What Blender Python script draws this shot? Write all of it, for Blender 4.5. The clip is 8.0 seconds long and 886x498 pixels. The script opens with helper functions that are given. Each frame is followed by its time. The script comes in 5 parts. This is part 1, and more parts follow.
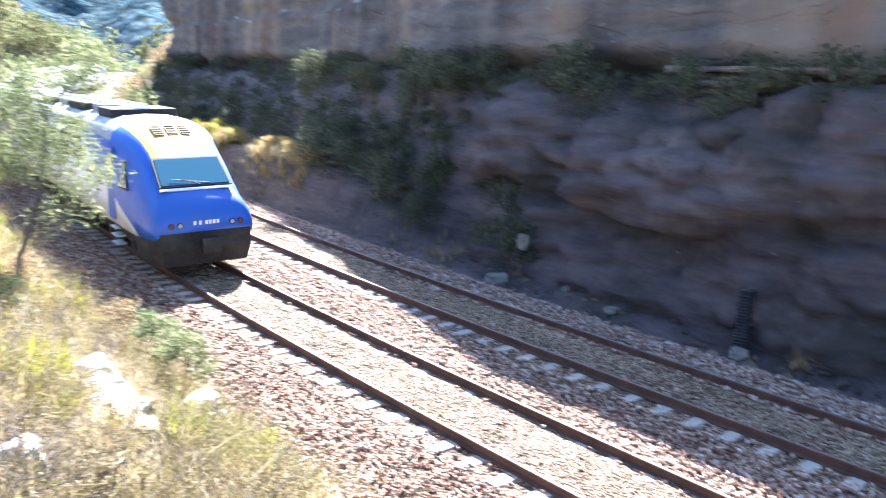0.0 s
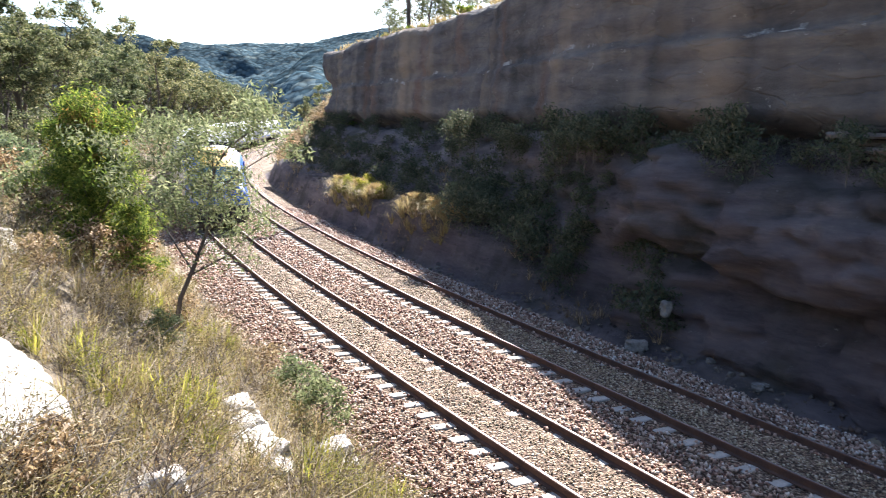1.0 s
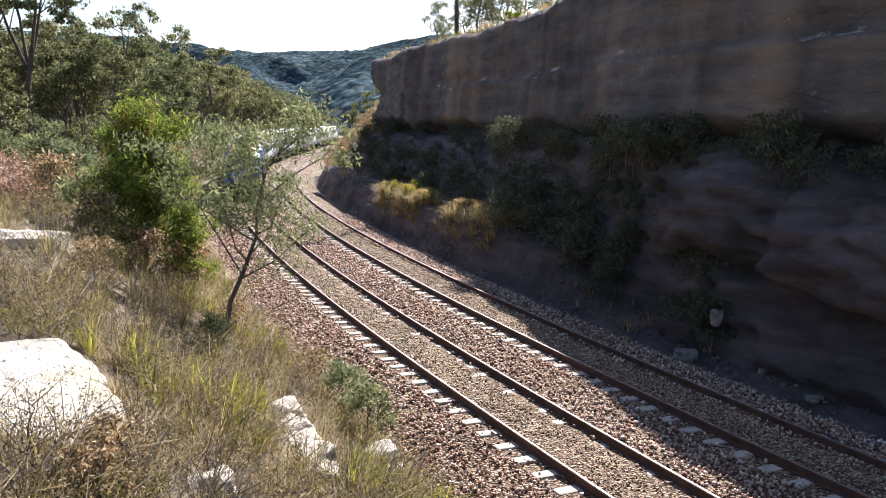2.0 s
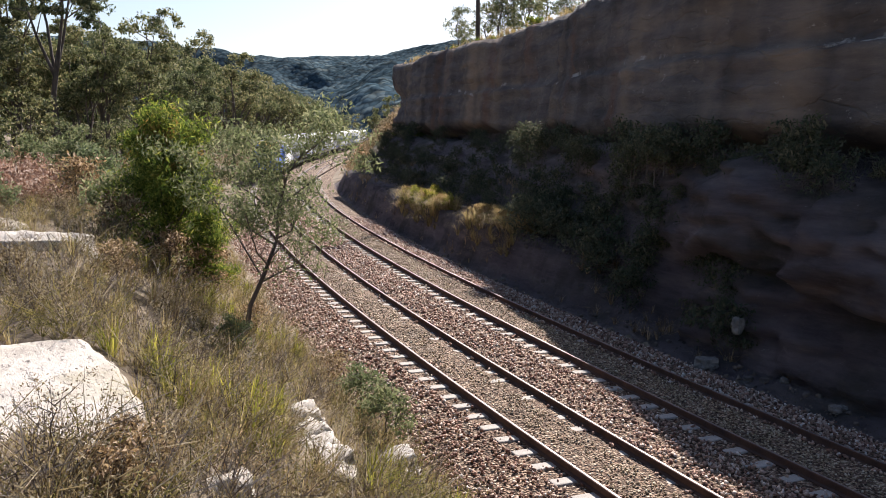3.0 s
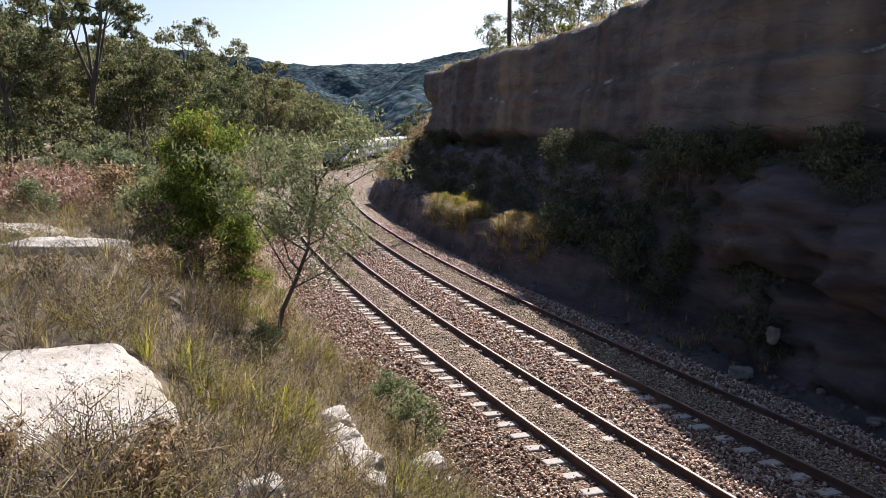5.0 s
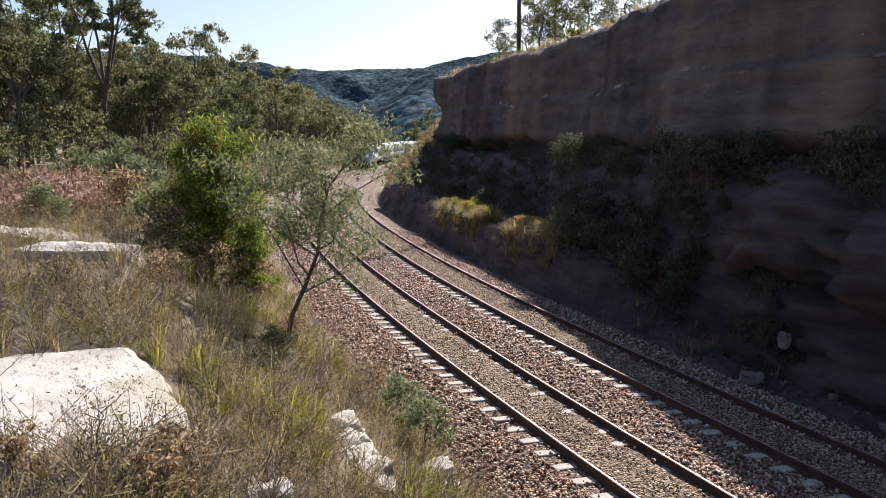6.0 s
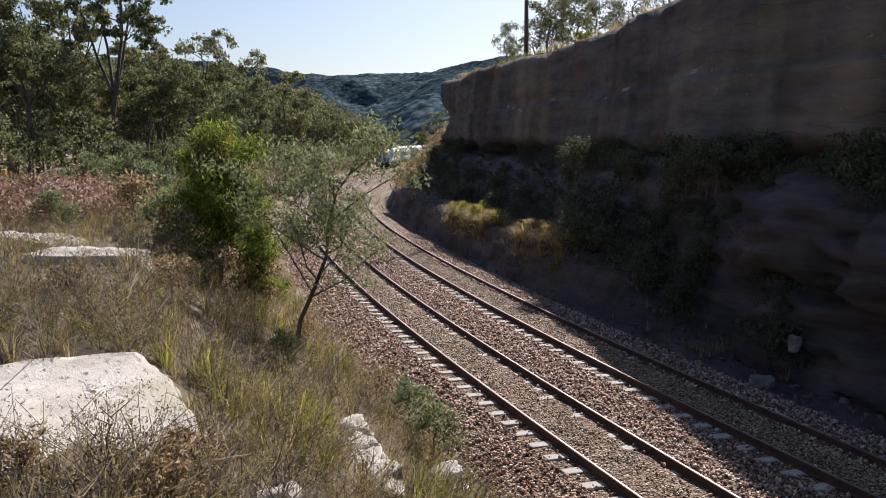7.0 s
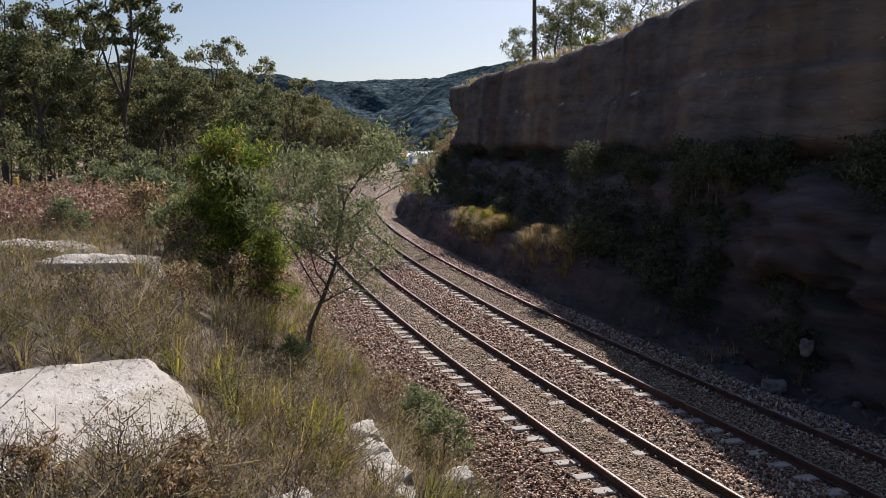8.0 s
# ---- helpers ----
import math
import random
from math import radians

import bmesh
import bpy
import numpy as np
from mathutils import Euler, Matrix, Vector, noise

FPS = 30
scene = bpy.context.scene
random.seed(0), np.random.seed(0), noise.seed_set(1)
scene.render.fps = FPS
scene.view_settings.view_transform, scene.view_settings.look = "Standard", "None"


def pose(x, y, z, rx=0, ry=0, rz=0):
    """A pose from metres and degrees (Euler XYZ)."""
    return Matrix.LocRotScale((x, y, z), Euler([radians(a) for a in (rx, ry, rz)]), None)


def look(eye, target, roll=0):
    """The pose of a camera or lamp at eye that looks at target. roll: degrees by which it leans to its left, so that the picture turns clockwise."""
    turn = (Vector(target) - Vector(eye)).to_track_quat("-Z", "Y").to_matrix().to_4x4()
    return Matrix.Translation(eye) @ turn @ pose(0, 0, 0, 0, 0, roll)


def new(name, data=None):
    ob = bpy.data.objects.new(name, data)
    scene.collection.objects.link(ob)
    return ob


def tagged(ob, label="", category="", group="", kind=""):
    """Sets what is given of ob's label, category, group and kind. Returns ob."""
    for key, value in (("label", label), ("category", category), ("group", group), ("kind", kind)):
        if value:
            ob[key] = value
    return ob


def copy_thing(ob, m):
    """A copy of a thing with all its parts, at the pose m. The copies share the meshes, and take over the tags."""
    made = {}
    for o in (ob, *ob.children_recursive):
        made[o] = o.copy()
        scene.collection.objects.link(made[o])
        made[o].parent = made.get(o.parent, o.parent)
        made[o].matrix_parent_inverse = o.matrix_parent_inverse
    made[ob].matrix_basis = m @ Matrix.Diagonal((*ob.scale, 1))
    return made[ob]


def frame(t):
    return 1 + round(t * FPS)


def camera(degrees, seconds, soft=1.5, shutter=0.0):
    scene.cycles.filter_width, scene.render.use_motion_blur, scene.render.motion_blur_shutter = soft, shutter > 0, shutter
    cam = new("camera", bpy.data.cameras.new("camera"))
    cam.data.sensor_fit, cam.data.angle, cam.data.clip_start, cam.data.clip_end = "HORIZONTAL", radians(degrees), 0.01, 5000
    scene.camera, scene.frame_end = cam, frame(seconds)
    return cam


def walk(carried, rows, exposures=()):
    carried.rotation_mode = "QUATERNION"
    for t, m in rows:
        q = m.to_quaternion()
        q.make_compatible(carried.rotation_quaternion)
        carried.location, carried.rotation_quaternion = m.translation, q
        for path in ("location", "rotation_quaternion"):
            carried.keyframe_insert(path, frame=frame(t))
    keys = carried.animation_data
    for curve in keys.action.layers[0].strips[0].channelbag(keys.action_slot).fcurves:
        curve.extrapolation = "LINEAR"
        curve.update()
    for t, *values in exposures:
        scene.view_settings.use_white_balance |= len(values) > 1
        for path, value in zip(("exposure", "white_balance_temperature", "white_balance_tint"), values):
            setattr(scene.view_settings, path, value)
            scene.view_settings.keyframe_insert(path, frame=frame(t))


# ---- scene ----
cam = camera(57.54, 8.0, 0.9, 0.4)
EYE = 5.45          # eye above the rail heads
VIEW = [            # seconds, pitch from straight down, lean, turn
    (0.0, 77.097, -0.908, -14.653), (0.2, 78.117, -0.891, -10.41), (0.5, 79.059, -0.813, -7.977),
    (1.0, 81.026, -1.81, -4.47), (1.5, 81.22, -1.818, -2.305), (3.0, 81.668, -1.933, 0.282),
    (3.5, 81.603, -1.96, 1.075), (4.0, 81.699, -1.875, 1.599), (4.5, 81.879, -1.84, 2.041),
    (6.0, 82.409, -1.777, 3.135), (6.5, 82.42, -1.623, 3.366), (7.0, 82.666, -1.513, 3.687),
    (7.5, 82.999, -1.342, 4.036), (8.0, 83.028, -1.121, 4.308)]
STOPS = [(0.0, 3.3, 5300, 10), (0.5, 2.85, 5500, 10), (1.0, 2.25, 5750, 11), (1.5, 1.9, 5850, 12), (3.0, 1.22, 6050, 15.5),
         (4.5, 1.12, 6000, 15.5), (6.0, 1.12, 5950, 15), (8.0, 0.56, 5950, 15)]
walk(cam, [(t, pose(0, 0, EYE, rx, ry, rz)) for t, rx, ry, rz in VIEW], STOPS)

# ---- sky and sun ----
SUN_AZ, SUN_EL = 16.0, 40.0      # degrees to the right of +Y, and up
world = bpy.data.worlds.new("sky")
scene.world = world
world.use_nodes = True
wn = world.node_tree.nodes
sky = wn.new("ShaderNodeTexSky")
sky.sky_type, sky.sun_disc = "NISHITA", False
sky.sun_elevation, sky.sun_rotation = radians(SUN_EL), radians(SUN_AZ)
sky.air_density, sky.dust_density, sky.ozone_density = 1.0, 1.4, 1.5
world.node_tree.links.new(sky.outputs[0], wn["Background"].inputs[0])
wn["Background"].inputs[1].default_value = 0.057
sun = new("sun", bpy.data.lights.new("sun", "SUN"))
sun.data.energy, sun.data.angle, sun.data.color = 5.0, radians(0.53), (1.0, 0.93, 0.82)
sun_dir = Vector((math.sin(radians(SUN_AZ)) * math.cos(radians(SUN_EL)),
                  math.cos(radians(SUN_AZ)) * math.cos(radians(SUN_EL)), math.sin(radians(SUN_EL))))
sun.matrix_world = look(sun_dir * 50, (0, 0, 0))


# ---- materials ----
def shader(name):
    m = bpy.data.materials.new(name)
    m.use_nodes = True
    return m, m.node_tree.nodes, m.node_tree.links, m.node_tree.nodes["Principled BSDF"]


def ramp_of(nodes, links, source, stops):
    r = nodes.new("ShaderNodeValToRGB")
    e = r.color_ramp.elements
    while len(e) < len(stops):
        e.new(0.5)
    for el, (p, c) in zip(e, stops):
        el.position, el.color = p, (*c, 1)
    links.new(source, r.inputs[0])
    return r.outputs[0]


def noise_of(nodes, links, scale, detail=6, rough=0.6, stretch=(1, 1, 1), space="Object"):
    tc, mp, nz = nodes.new("ShaderNodeTexCoord"), nodes.new("ShaderNodeMapping"), nodes.new("ShaderNodeTexNoise")
    mp.inputs["Scale"].default_value = stretch
    nz.inputs["Scale"].default_value, nz.inputs["Detail"].default_value, nz.inputs["Roughness"].default_value = scale, detail, rough
    links.new(tc.outputs[space], mp.inputs[0])
    links.new(mp.outputs[0], nz.inputs[0])
    return nz.outputs["Fac"]


def mixed(nodes, links, a, b, fac, mode="MIX"):
    m = nodes.new("ShaderNodeMix")
    m.data_type, m.blend_type = "RGBA", mode
    for v, i in ((fac, 0), (a, 6), (b, 7)):
        if isinstance(v, (int, float)):
            m.inputs[i].default_value = v
        elif isinstance(v, tuple):
            m.inputs[i].default_value = (*v, 1)
        else:
            links.new(v, m.inputs[i])
    return m.outputs[2]


def bump_of(nodes, links, p, height, strength, distance):
    b = nodes.new("ShaderNodeBump")
    b.inputs["Strength"].default_value, b.inputs["Distance"].default_value = strength, distance
    links.new(height, b.inputs["Height"])
    links.new(b.outputs[0], p.inputs["Normal"])


def rough_mat(name, stops, scale=2.0, fine=25.0, rough=0.9, bump=0.4, dist=0.03, stretch=(1, 1, 1), metal=0.0, spec=0.3):
    """Two scales of noise: broad colour patches, and a fine grain that also lifts the surface."""
    m, n, k, p = shader(name)
    broad = ramp_of(n, k, noise_of(n, k, scale, stretch=stretch), stops)
    grain = noise_of(n, k, fine, 8, 0.7, stretch)
    shade = ramp_of(n, k, grain, [(0.3, (0.72, 0.72, 0.72)), (0.7, (1.15, 1.15, 1.15))])
    k.new(mixed(n, k, broad, shade, 1.0, "MULTIPLY"), p.inputs["Base Color"])
    p.inputs["Roughness"].default_value, p.inputs["Metallic"].default_value = rough, metal
    p.inputs["Specular IOR Level"].default_value = spec
    bump_of(n, k, p, grain, bump, dist)
    return m


def paint_mat(name, colour, rough=0.35, metal=0.0, dirt=0.25):
    m, n, k, p = shader(name)
    d = noise_of(n, k, 1.3, 8, 0.65)
    f = ramp_of(n, k, d, [(0.45, (0, 0, 0)), (0.8, (dirt, dirt, dirt))])
    k.new(mixed(n, k, colour, (0.12, 0.09, 0.07), f), p.inputs["Base Color"])
    r = n.new("ShaderNodeMapRange")
    r.inputs[3].default_value, r.inputs[4].default_value = rough, min(1, rough + 0.3)
    k.new(d, r.inputs[0])
    k.new(r.outputs[0], p.inputs["Roughness"])
    p.inputs["Metallic"].default_value = metal
    return m


def leaf_mat(name, stops, through_light=0.45):
    """Thin leaves: each island its own tint, light passes through."""
    m, n, k, p = shader(name)
    geo, info = n.new("ShaderNodeNewGeometry"), n.new("ShaderNodeObjectInfo")
    col = ramp_of(n, k, geo.outputs["Random Per Island"], stops)
    tint = ramp_of(n, k, info.outputs["Random"], [(0.0, (0.75, 0.8, 0.75)), (1.0, (1.2, 1.1, 1.0))])
    col = mixed(n, k, col, tint, 1.0, "MULTIPLY")
    k.new(col, p.inputs["Base Color"])
    p.inputs["Roughness"].default_value = 0.7
    p.inputs["Specular IOR Level"].default_value = 0.2
    tr, mx = n.new("ShaderNodeBsdfTranslucent"), n.new("ShaderNodeMixShader")
    k.new(col, tr.inputs[0])
    mx.inputs[0].default_value = through_light
    k.new(p.outputs[0], mx.inputs[1])
    k.new(tr.outputs[0], mx.inputs[2])
    k.new(mx.outputs[0], n["Material Output"].inputs[0])
    return m


def cliff_mat():
    """Weathered sandstone: bedding, dark water streaks that run down, pale and rusty patches."""
    m, n, k, p = shader("sandstone_cliff")
    beds = noise_of(n, k, 0.5, 8, 0.7, (0.45, 0.45, 2.2))
    base = ramp_of(n, k, beds, [(0.28, (0.06, 0.052, 0.05)), (0.45, (0.115, 0.098, 0.09)), (0.58, (0.17, 0.142, 0.122)), (0.75, (0.27, 0.215, 0.17))])
    streak = noise_of(n, k, 0.5, 4, 0.5, (1.0, 1.0, 0.03))
    base = mixed(n, k, base, (0.024, 0.023, 0.024), ramp_of(n, k, streak, [(0.42, (0, 0, 0)), (0.68, (0.5, 0.5, 0.5))]))
    wash = noise_of(n, k, 0.28, 3, 0.5, (1.0, 1.0, 0.05))
    base = mixed(n, k, base, (0.40, 0.285, 0.185), ramp_of(n, k, wash, [(0.5, (0, 0, 0)), (0.68, (0.42, 0.42, 0.42))]))
    rust = noise_of(n, k, 0.32, 5, 0.5, (1, 1, 0.4))
    base = mixed(n, k, base, (0.22, 0.11, 0.06), ramp_of(n, k, rust, [(0.55, (0, 0, 0)), (0.75, (0.6, 0.6, 0.6))]))
    pale = noise_of(n, k, 2.2, 10, 0.72, (1, 1, 1.5))
    base = mixed(n, k, base, (0.45, 0.41, 0.36), ramp_of(n, k, pale, [(0.63, (0, 0, 0)), (0.7, (0.75, 0.75, 0.75))]))
    # pale flecks along one bed: sky light on ledge tops, put into the colour
    tc, sep = n.new("ShaderNodeTexCoord"), n.new("ShaderNodeSeparateXYZ")
    k.new(tc.outputs["Object"], sep.inputs[0])
    wob = noise_of(n, k, 0.25, 3, 0.5, (1, 1, 0))
    shift = n.new("ShaderNodeMath")
    shift.operation = "MULTIPLY_ADD"
    shift.inputs[1].default_value = 1.6
    k.new(wob, shift.inputs[0])
    k.new(sep.outputs[2], shift.inputs[2])
    band = n.new("ShaderNodeMath")
    band.operation = "COMPARE"
    band.inputs[1].default_value, band.inputs[2].default_value = 8.95, 0.09
    k.new(shift.outputs[0], band.inputs[0])
    gaps = ramp_of(n, k, noise_of(n, k, 0.8, 6, 0.7, (1, 1, 0.6)), [(0.55, (0, 0, 0)), (0.64, (0.6, 0.6, 0.6))])
    base = mixed(n, k, base, (0.5, 0.47, 0.43), mixed(n, k, gaps, band.outputs[0], 1.0, "MULTIPLY"))
    grain = noise_of(n, k, 5.0, 10, 0.78)
    k.new(base, p.inputs["Base Color"])
    p.inputs["Roughness"].default_value, p.inputs["Specular IOR Level"].default_value = 0.95, 0.15
    cracks = n.new("ShaderNodeTexVoronoi")
    cracks.feature = "DISTANCE_TO_EDGE"
    cracks.inputs["Scale"].default_value = 0.8
    warp, mp = n.new("ShaderNodeMapping"), n.new("ShaderNodeTexCoord")
    warp.inputs["Scale"].default_value = (0.6, 0.6, 1.5)
    k.new(mp.outputs["Object"], warp.inputs[0])
    jitter = n.new("ShaderNodeTexNoise")
    jitter.inputs["Scale"].default_value, jitter.inputs["Detail"].default_value = 1.3, 5
    k.new(warp.outputs[0], jitter.inputs[0])
    add = n.new("ShaderNodeVectorMath")
    add.operation = "ADD"
    k.new(warp.outputs[0], add.inputs[0])
    k.new(jitter.outputs["Color"], add.inputs[1])
    k.new(add.outputs[0], cracks.inputs["Vector"])
    joint = ramp_of(n, k, cracks.outputs["Distance"], [(0.0, (0, 0, 0)), (0.06, (0.5, 0.5, 0.5))])
    mid = noise_of(n, k, 1.5, 8, 0.7, (1, 1, 2.2))
    relief = mixed(n, k, mixed(n, k, grain, mid, 0.6), joint, 0.35)
    bump_of(n, k, p, relief, 1.0, 0.2)
    return m


def foot_mat():
    """Crumbling dark shale and dirt of the cliff foot: thin beds, soil, dead lichen, pale chips."""
    m, n, k, p = shader("dark_shale")
    beds = noise_of(n, k, 0.7, 9, 0.72, (0.35, 0.35, 2.2))
    base = ramp_of(n, k, beds, [(0.3, (0.07, 0.058, 0.063)), (0.46, (0.155, 0.127, 0.128)), (0.6, (0.23, 0.182, 0.173)), (0.76, (0.38, 0.31, 0.28))])
    soil = noise_of(n, k, 0.45, 6, 0.6)
    base = mixed(n, k, base, (0.06, 0.06, 0.045), ramp_of(n, k, soil, [(0.48, (0, 0, 0)), (0.64, (0.7, 0.7, 0.7))]))
    chip = noise_of(n, k, 3.2, 8, 0.75, (1, 1, 1.8))
    base = mixed(n, k, base, (0.42, 0.38, 0.34), ramp_of(n, k, chip, [(0.64, (0, 0, 0)), (0.70, (0.85, 0.85, 0.85))]))
    k.new(base, p.inputs["Base Color"])
    p.inputs["Roughness"].default_value, p.inputs["Specular IOR Level"].default_value = 0.95, 0.1
    fine = noise_of(n, k, 2.6, 11, 0.8, (1, 1, 2.4))
    bump_of(n, k, p, mixed(n, k, fine, beds, 0.35), 1.0, 0.45)
    return m


M_CLIFF = cliff_mat()
M_FOOT = foot_mat()
M_EARTH = rough_mat("dry_earth", [(0.3, (0.10, 0.075, 0.05)), (0.5, (0.19, 0.145, 0.095)), (0.7, (0.27, 0.21, 0.14))], 0.5, 9.0, 0.95, 0.8, 0.06)
def cell_mat(name, scale, stops, patch, rough=0.95, bump=1.0, dist=0.05, jitter=1.0, shade=0.35):
    """Close-packed lumps, each its own tint, over broad patches."""
    m, n, k, p = shader(name)
    tc, v = n.new("ShaderNodeTexCoord"), n.new("ShaderNodeTexVoronoi")
    v.inputs["Scale"].default_value, v.inputs["Randomness"].default_value = scale, jitter
    k.new(tc.outputs["Object"], v.inputs["Vector"])
    sep = n.new("ShaderNodeSeparateColor")
    k.new(v.outputs["Color"], sep.inputs[0])
    col = ramp_of(n, k, sep.outputs[0], stops)
    broad = ramp_of(n, k, noise_of(n, k, patch, 6), [(0.35, (0.7, 0.68, 0.66)), (0.65, (1.15, 1.12, 1.1))])
    # shade in the crevices between lumps, multiplied into the colour
    gap_shade = ramp_of(n, k, v.outputs["Distance"], [(0.35, (1, 1, 1)), (0.75, (shade, shade * 0.95, shade * 0.92))])
    col = mixed(n, k, mixed(n, k, col, broad, 1.0, "MULTIPLY"), gap_shade, 1.0, "MULTIPLY")
    k.new(col, p.inputs["Base Color"])
    p.inputs["Roughness"].default_value, p.inputs["Specular IOR Level"].default_value = rough, 0.2
    inv = n.new("ShaderNodeMath")
    inv.operation = "SUBTRACT"
    inv.inputs[0].default_value = 1.0
    k.new(v.outputs["Distance"], inv.inputs[1])
    bump_of(n, k, p, inv.outputs[0], bump, dist)
    return m


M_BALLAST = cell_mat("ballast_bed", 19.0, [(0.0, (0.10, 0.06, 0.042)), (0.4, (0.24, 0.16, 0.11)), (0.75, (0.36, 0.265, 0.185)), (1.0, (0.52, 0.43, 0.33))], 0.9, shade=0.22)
def pale_rock_mat():
    m, n, k, p = shader("pale_sandstone")
    base = ramp_of(n, k, noise_of(n, k, 1.6, 8, 0.65, (1, 1, 2.2)), [(0.3, (0.47, 0.41, 0.34)), (0.5, (0.64, 0.575, 0.495)), (0.7, (0.74, 0.685, 0.61))])
    moss = noise_of(n, k, 1.1, 6, 0.6)
    base = mixed(n, k, base, (0.36, 0.31, 0.15), ramp_of(n, k, moss, [(0.52, (0, 0, 0)), (0.7, (0.55, 0.55, 0.55))]))
    speck = noise_of(n, k, 5.0, 7, 0.75, (1, 3.4, 2.6))
    base = mixed(n, k, base, (0.07, 0.06, 0.05), ramp_of(n, k, speck, [(0.565, (0, 0, 0)), (0.62, (0.8, 0.8, 0.8))]))
    grain = noise_of(n, k, 16, 9, 0.75, (1, 1, 1.8))
    k.new(base, p.inputs["Base Color"])
    p.inputs["Roughness"].default_value, p.inputs["Specular IOR Level"].default_value = 0.95, 0.2
    bump_of(n, k, p, grain, 1.0, 0.05)
    return m


M_PALE_ROCK = pale_rock_mat()
M_GREY_ROCK = rough_mat("grey_sandstone", [(0.3, (0.12, 0.105, 0.09)), (0.5, (0.22, 0.195, 0.17)), (0.7, (0.32, 0.29, 0.25))], 3.0, 22.0, 0.95, 0.8, 0.03)
M_RAIL_SIDE = rough_mat("rusty_rail", [(0.3, (0.06, 0.035, 0.028)), (0.7, (0.12, 0.065, 0.045))], 3.0, 40.0, 0.8, 0.3, 0.005)
M_RAIL_TOP = paint_mat("worn_rail_head", (0.20, 0.165, 0.15), 0.5, 0.7, 0.5)
M_SLEEPER = rough_mat("concrete_sleeper", [(0.3, (0.27, 0.235, 0.20)), (0.7, (0.44, 0.40, 0.35))], 2.5, 30.0, 0.9, 0.4, 0.01)
M_BARK = rough_mat("bark", [(0.3, (0.07, 0.055, 0.045)), (0.7, (0.17, 0.14, 0.115))], 3.0, 20.0, 0.95, 0.8, 0.03, (1, 1, 0.25))
M_BLACK = rough_mat("black_plastic", [(0.3, (0.012, 0.012, 0.014)), (0.7, (0.03, 0.03, 0.033))], 3.0, 30.0, 0.6, 0.2, 0.005)


def stone_mat(name, stops):
    m, n, k, p = shader(name)
    geo = n.new("ShaderNodeNewGeometry")
    c = ramp_of(n, k, geo.outputs["Random Per Island"], stops)
    grit = ramp_of(n, k, noise_of(n, k, 30, 4), [(0.3, (0.7, 0.7, 0.7)), (0.7, (1.15, 1.15, 1.15))])
    k.new(mixed(n, k, c, grit, 1.0, "MULTIPLY"), p.inputs["Base Color"])
    p.inputs["Roughness"].default_value = 0.9
    return m


M_STONE = stone_mat("ballast_stone", [(0.0, (0.09, 0.042, 0.03)), (0.25, (0.26, 0.14, 0.095)), (0.55, (0.43, 0.275, 0.195)), (0.85, (0.54, 0.41, 0.315)), (1.0, (0.72, 0.64, 0.56))])
M_GRAVEL = stone_mat("tan_gravel", [(0.0, (0.14, 0.095, 0.055)), (0.3, (0.29, 0.215, 0.13)), (0.7, (0.44, 0.34, 0.215)), (1.0, (0.62, 0.53, 0.40))])
M_EUCALYPT = leaf_mat("eucalypt_leaf", [(0.0, (0.05, 0.065, 0.03)), (0.4, (0.118, 0.138, 0.062)), (0.75, (0.225, 0.23, 0.11)), (1.0, (0.40, 0.375, 0.22))], 0.38)
M_BRIGHT = leaf_mat("bright_leaf", [(0.0, (0.05, 0.085, 0.017)), (0.4, (0.13, 0.18, 0.03)), (0.75, (0.25, 0.285, 0.045)), (1.0, (0.44, 0.41, 0.09))], 0.55)
M_TIPS = leaf_mat("orange_leaf_tips", [(0.0, (0.22, 0.13, 0.03)), (0.5, (0.38, 0.20, 0.06)), (1.0, (0.42, 0.32, 0.09))], 0.5)
M_WATTLE = leaf_mat("wattle_leaf", [(0.0, (0.080, 0.104, 0.048)), (0.5, (0.152, 0.184, 0.088)), (1.0, (0.272, 0.288, 0.168))], 0.5)
M_HEATH = leaf_mat("heath_leaf", [(0.0, (0.066, 0.043, 0.03)), (0.35, (0.195, 0.136, 0.07)), (0.7, (0.36, 0.27, 0.15)), (1.0, (0.57, 0.46, 0.35))], 0.45)
M_OLIVE = leaf_mat("olive_heath_leaf", [(0.0, (0.04, 0.042, 0.014)), (0.4, (0.11, 0.102, 0.034)), (0.75, (0.205, 0.182, 0.062)), (1.0, (0.32, 0.275, 0.115))], 0.45)
M_TWIG = leaf_mat("bare_twig", [(0.0, (0.08, 0.055, 0.05)), (0.6, (0.20, 0.15, 0.135)), (1.0, (0.42, 0.36, 0.32))], 0.1)
M_DRY = leaf_mat("dry_grass", [(0.0, (0.17, 0.115, 0.055)), (0.4, (0.36, 0.265, 0.13)), (0.75, (0.54, 0.43, 0.24)), (1.0, (0.30, 0.27, 0.07))], 0.5)
M_STRAP = leaf_mat("strap_grass", [(0.0, (0.11, 0.12, 0.02)), (0.5, (0.27, 0.27, 0.04)), (1.0, (0.50, 0.44, 0.09))], 0.55)
M_FERN = leaf_mat("dead_fern", [(0.0, (0.13, 0.07, 0.05)), (0.45, (0.27, 0.16, 0.115)), (0.8, (0.42, 0.29, 0.225)), (1.0, (0.62, 0.52, 0.45))], 0.35)
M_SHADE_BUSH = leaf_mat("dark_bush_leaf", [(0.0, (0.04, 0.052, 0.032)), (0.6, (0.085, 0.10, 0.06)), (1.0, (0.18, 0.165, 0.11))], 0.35)

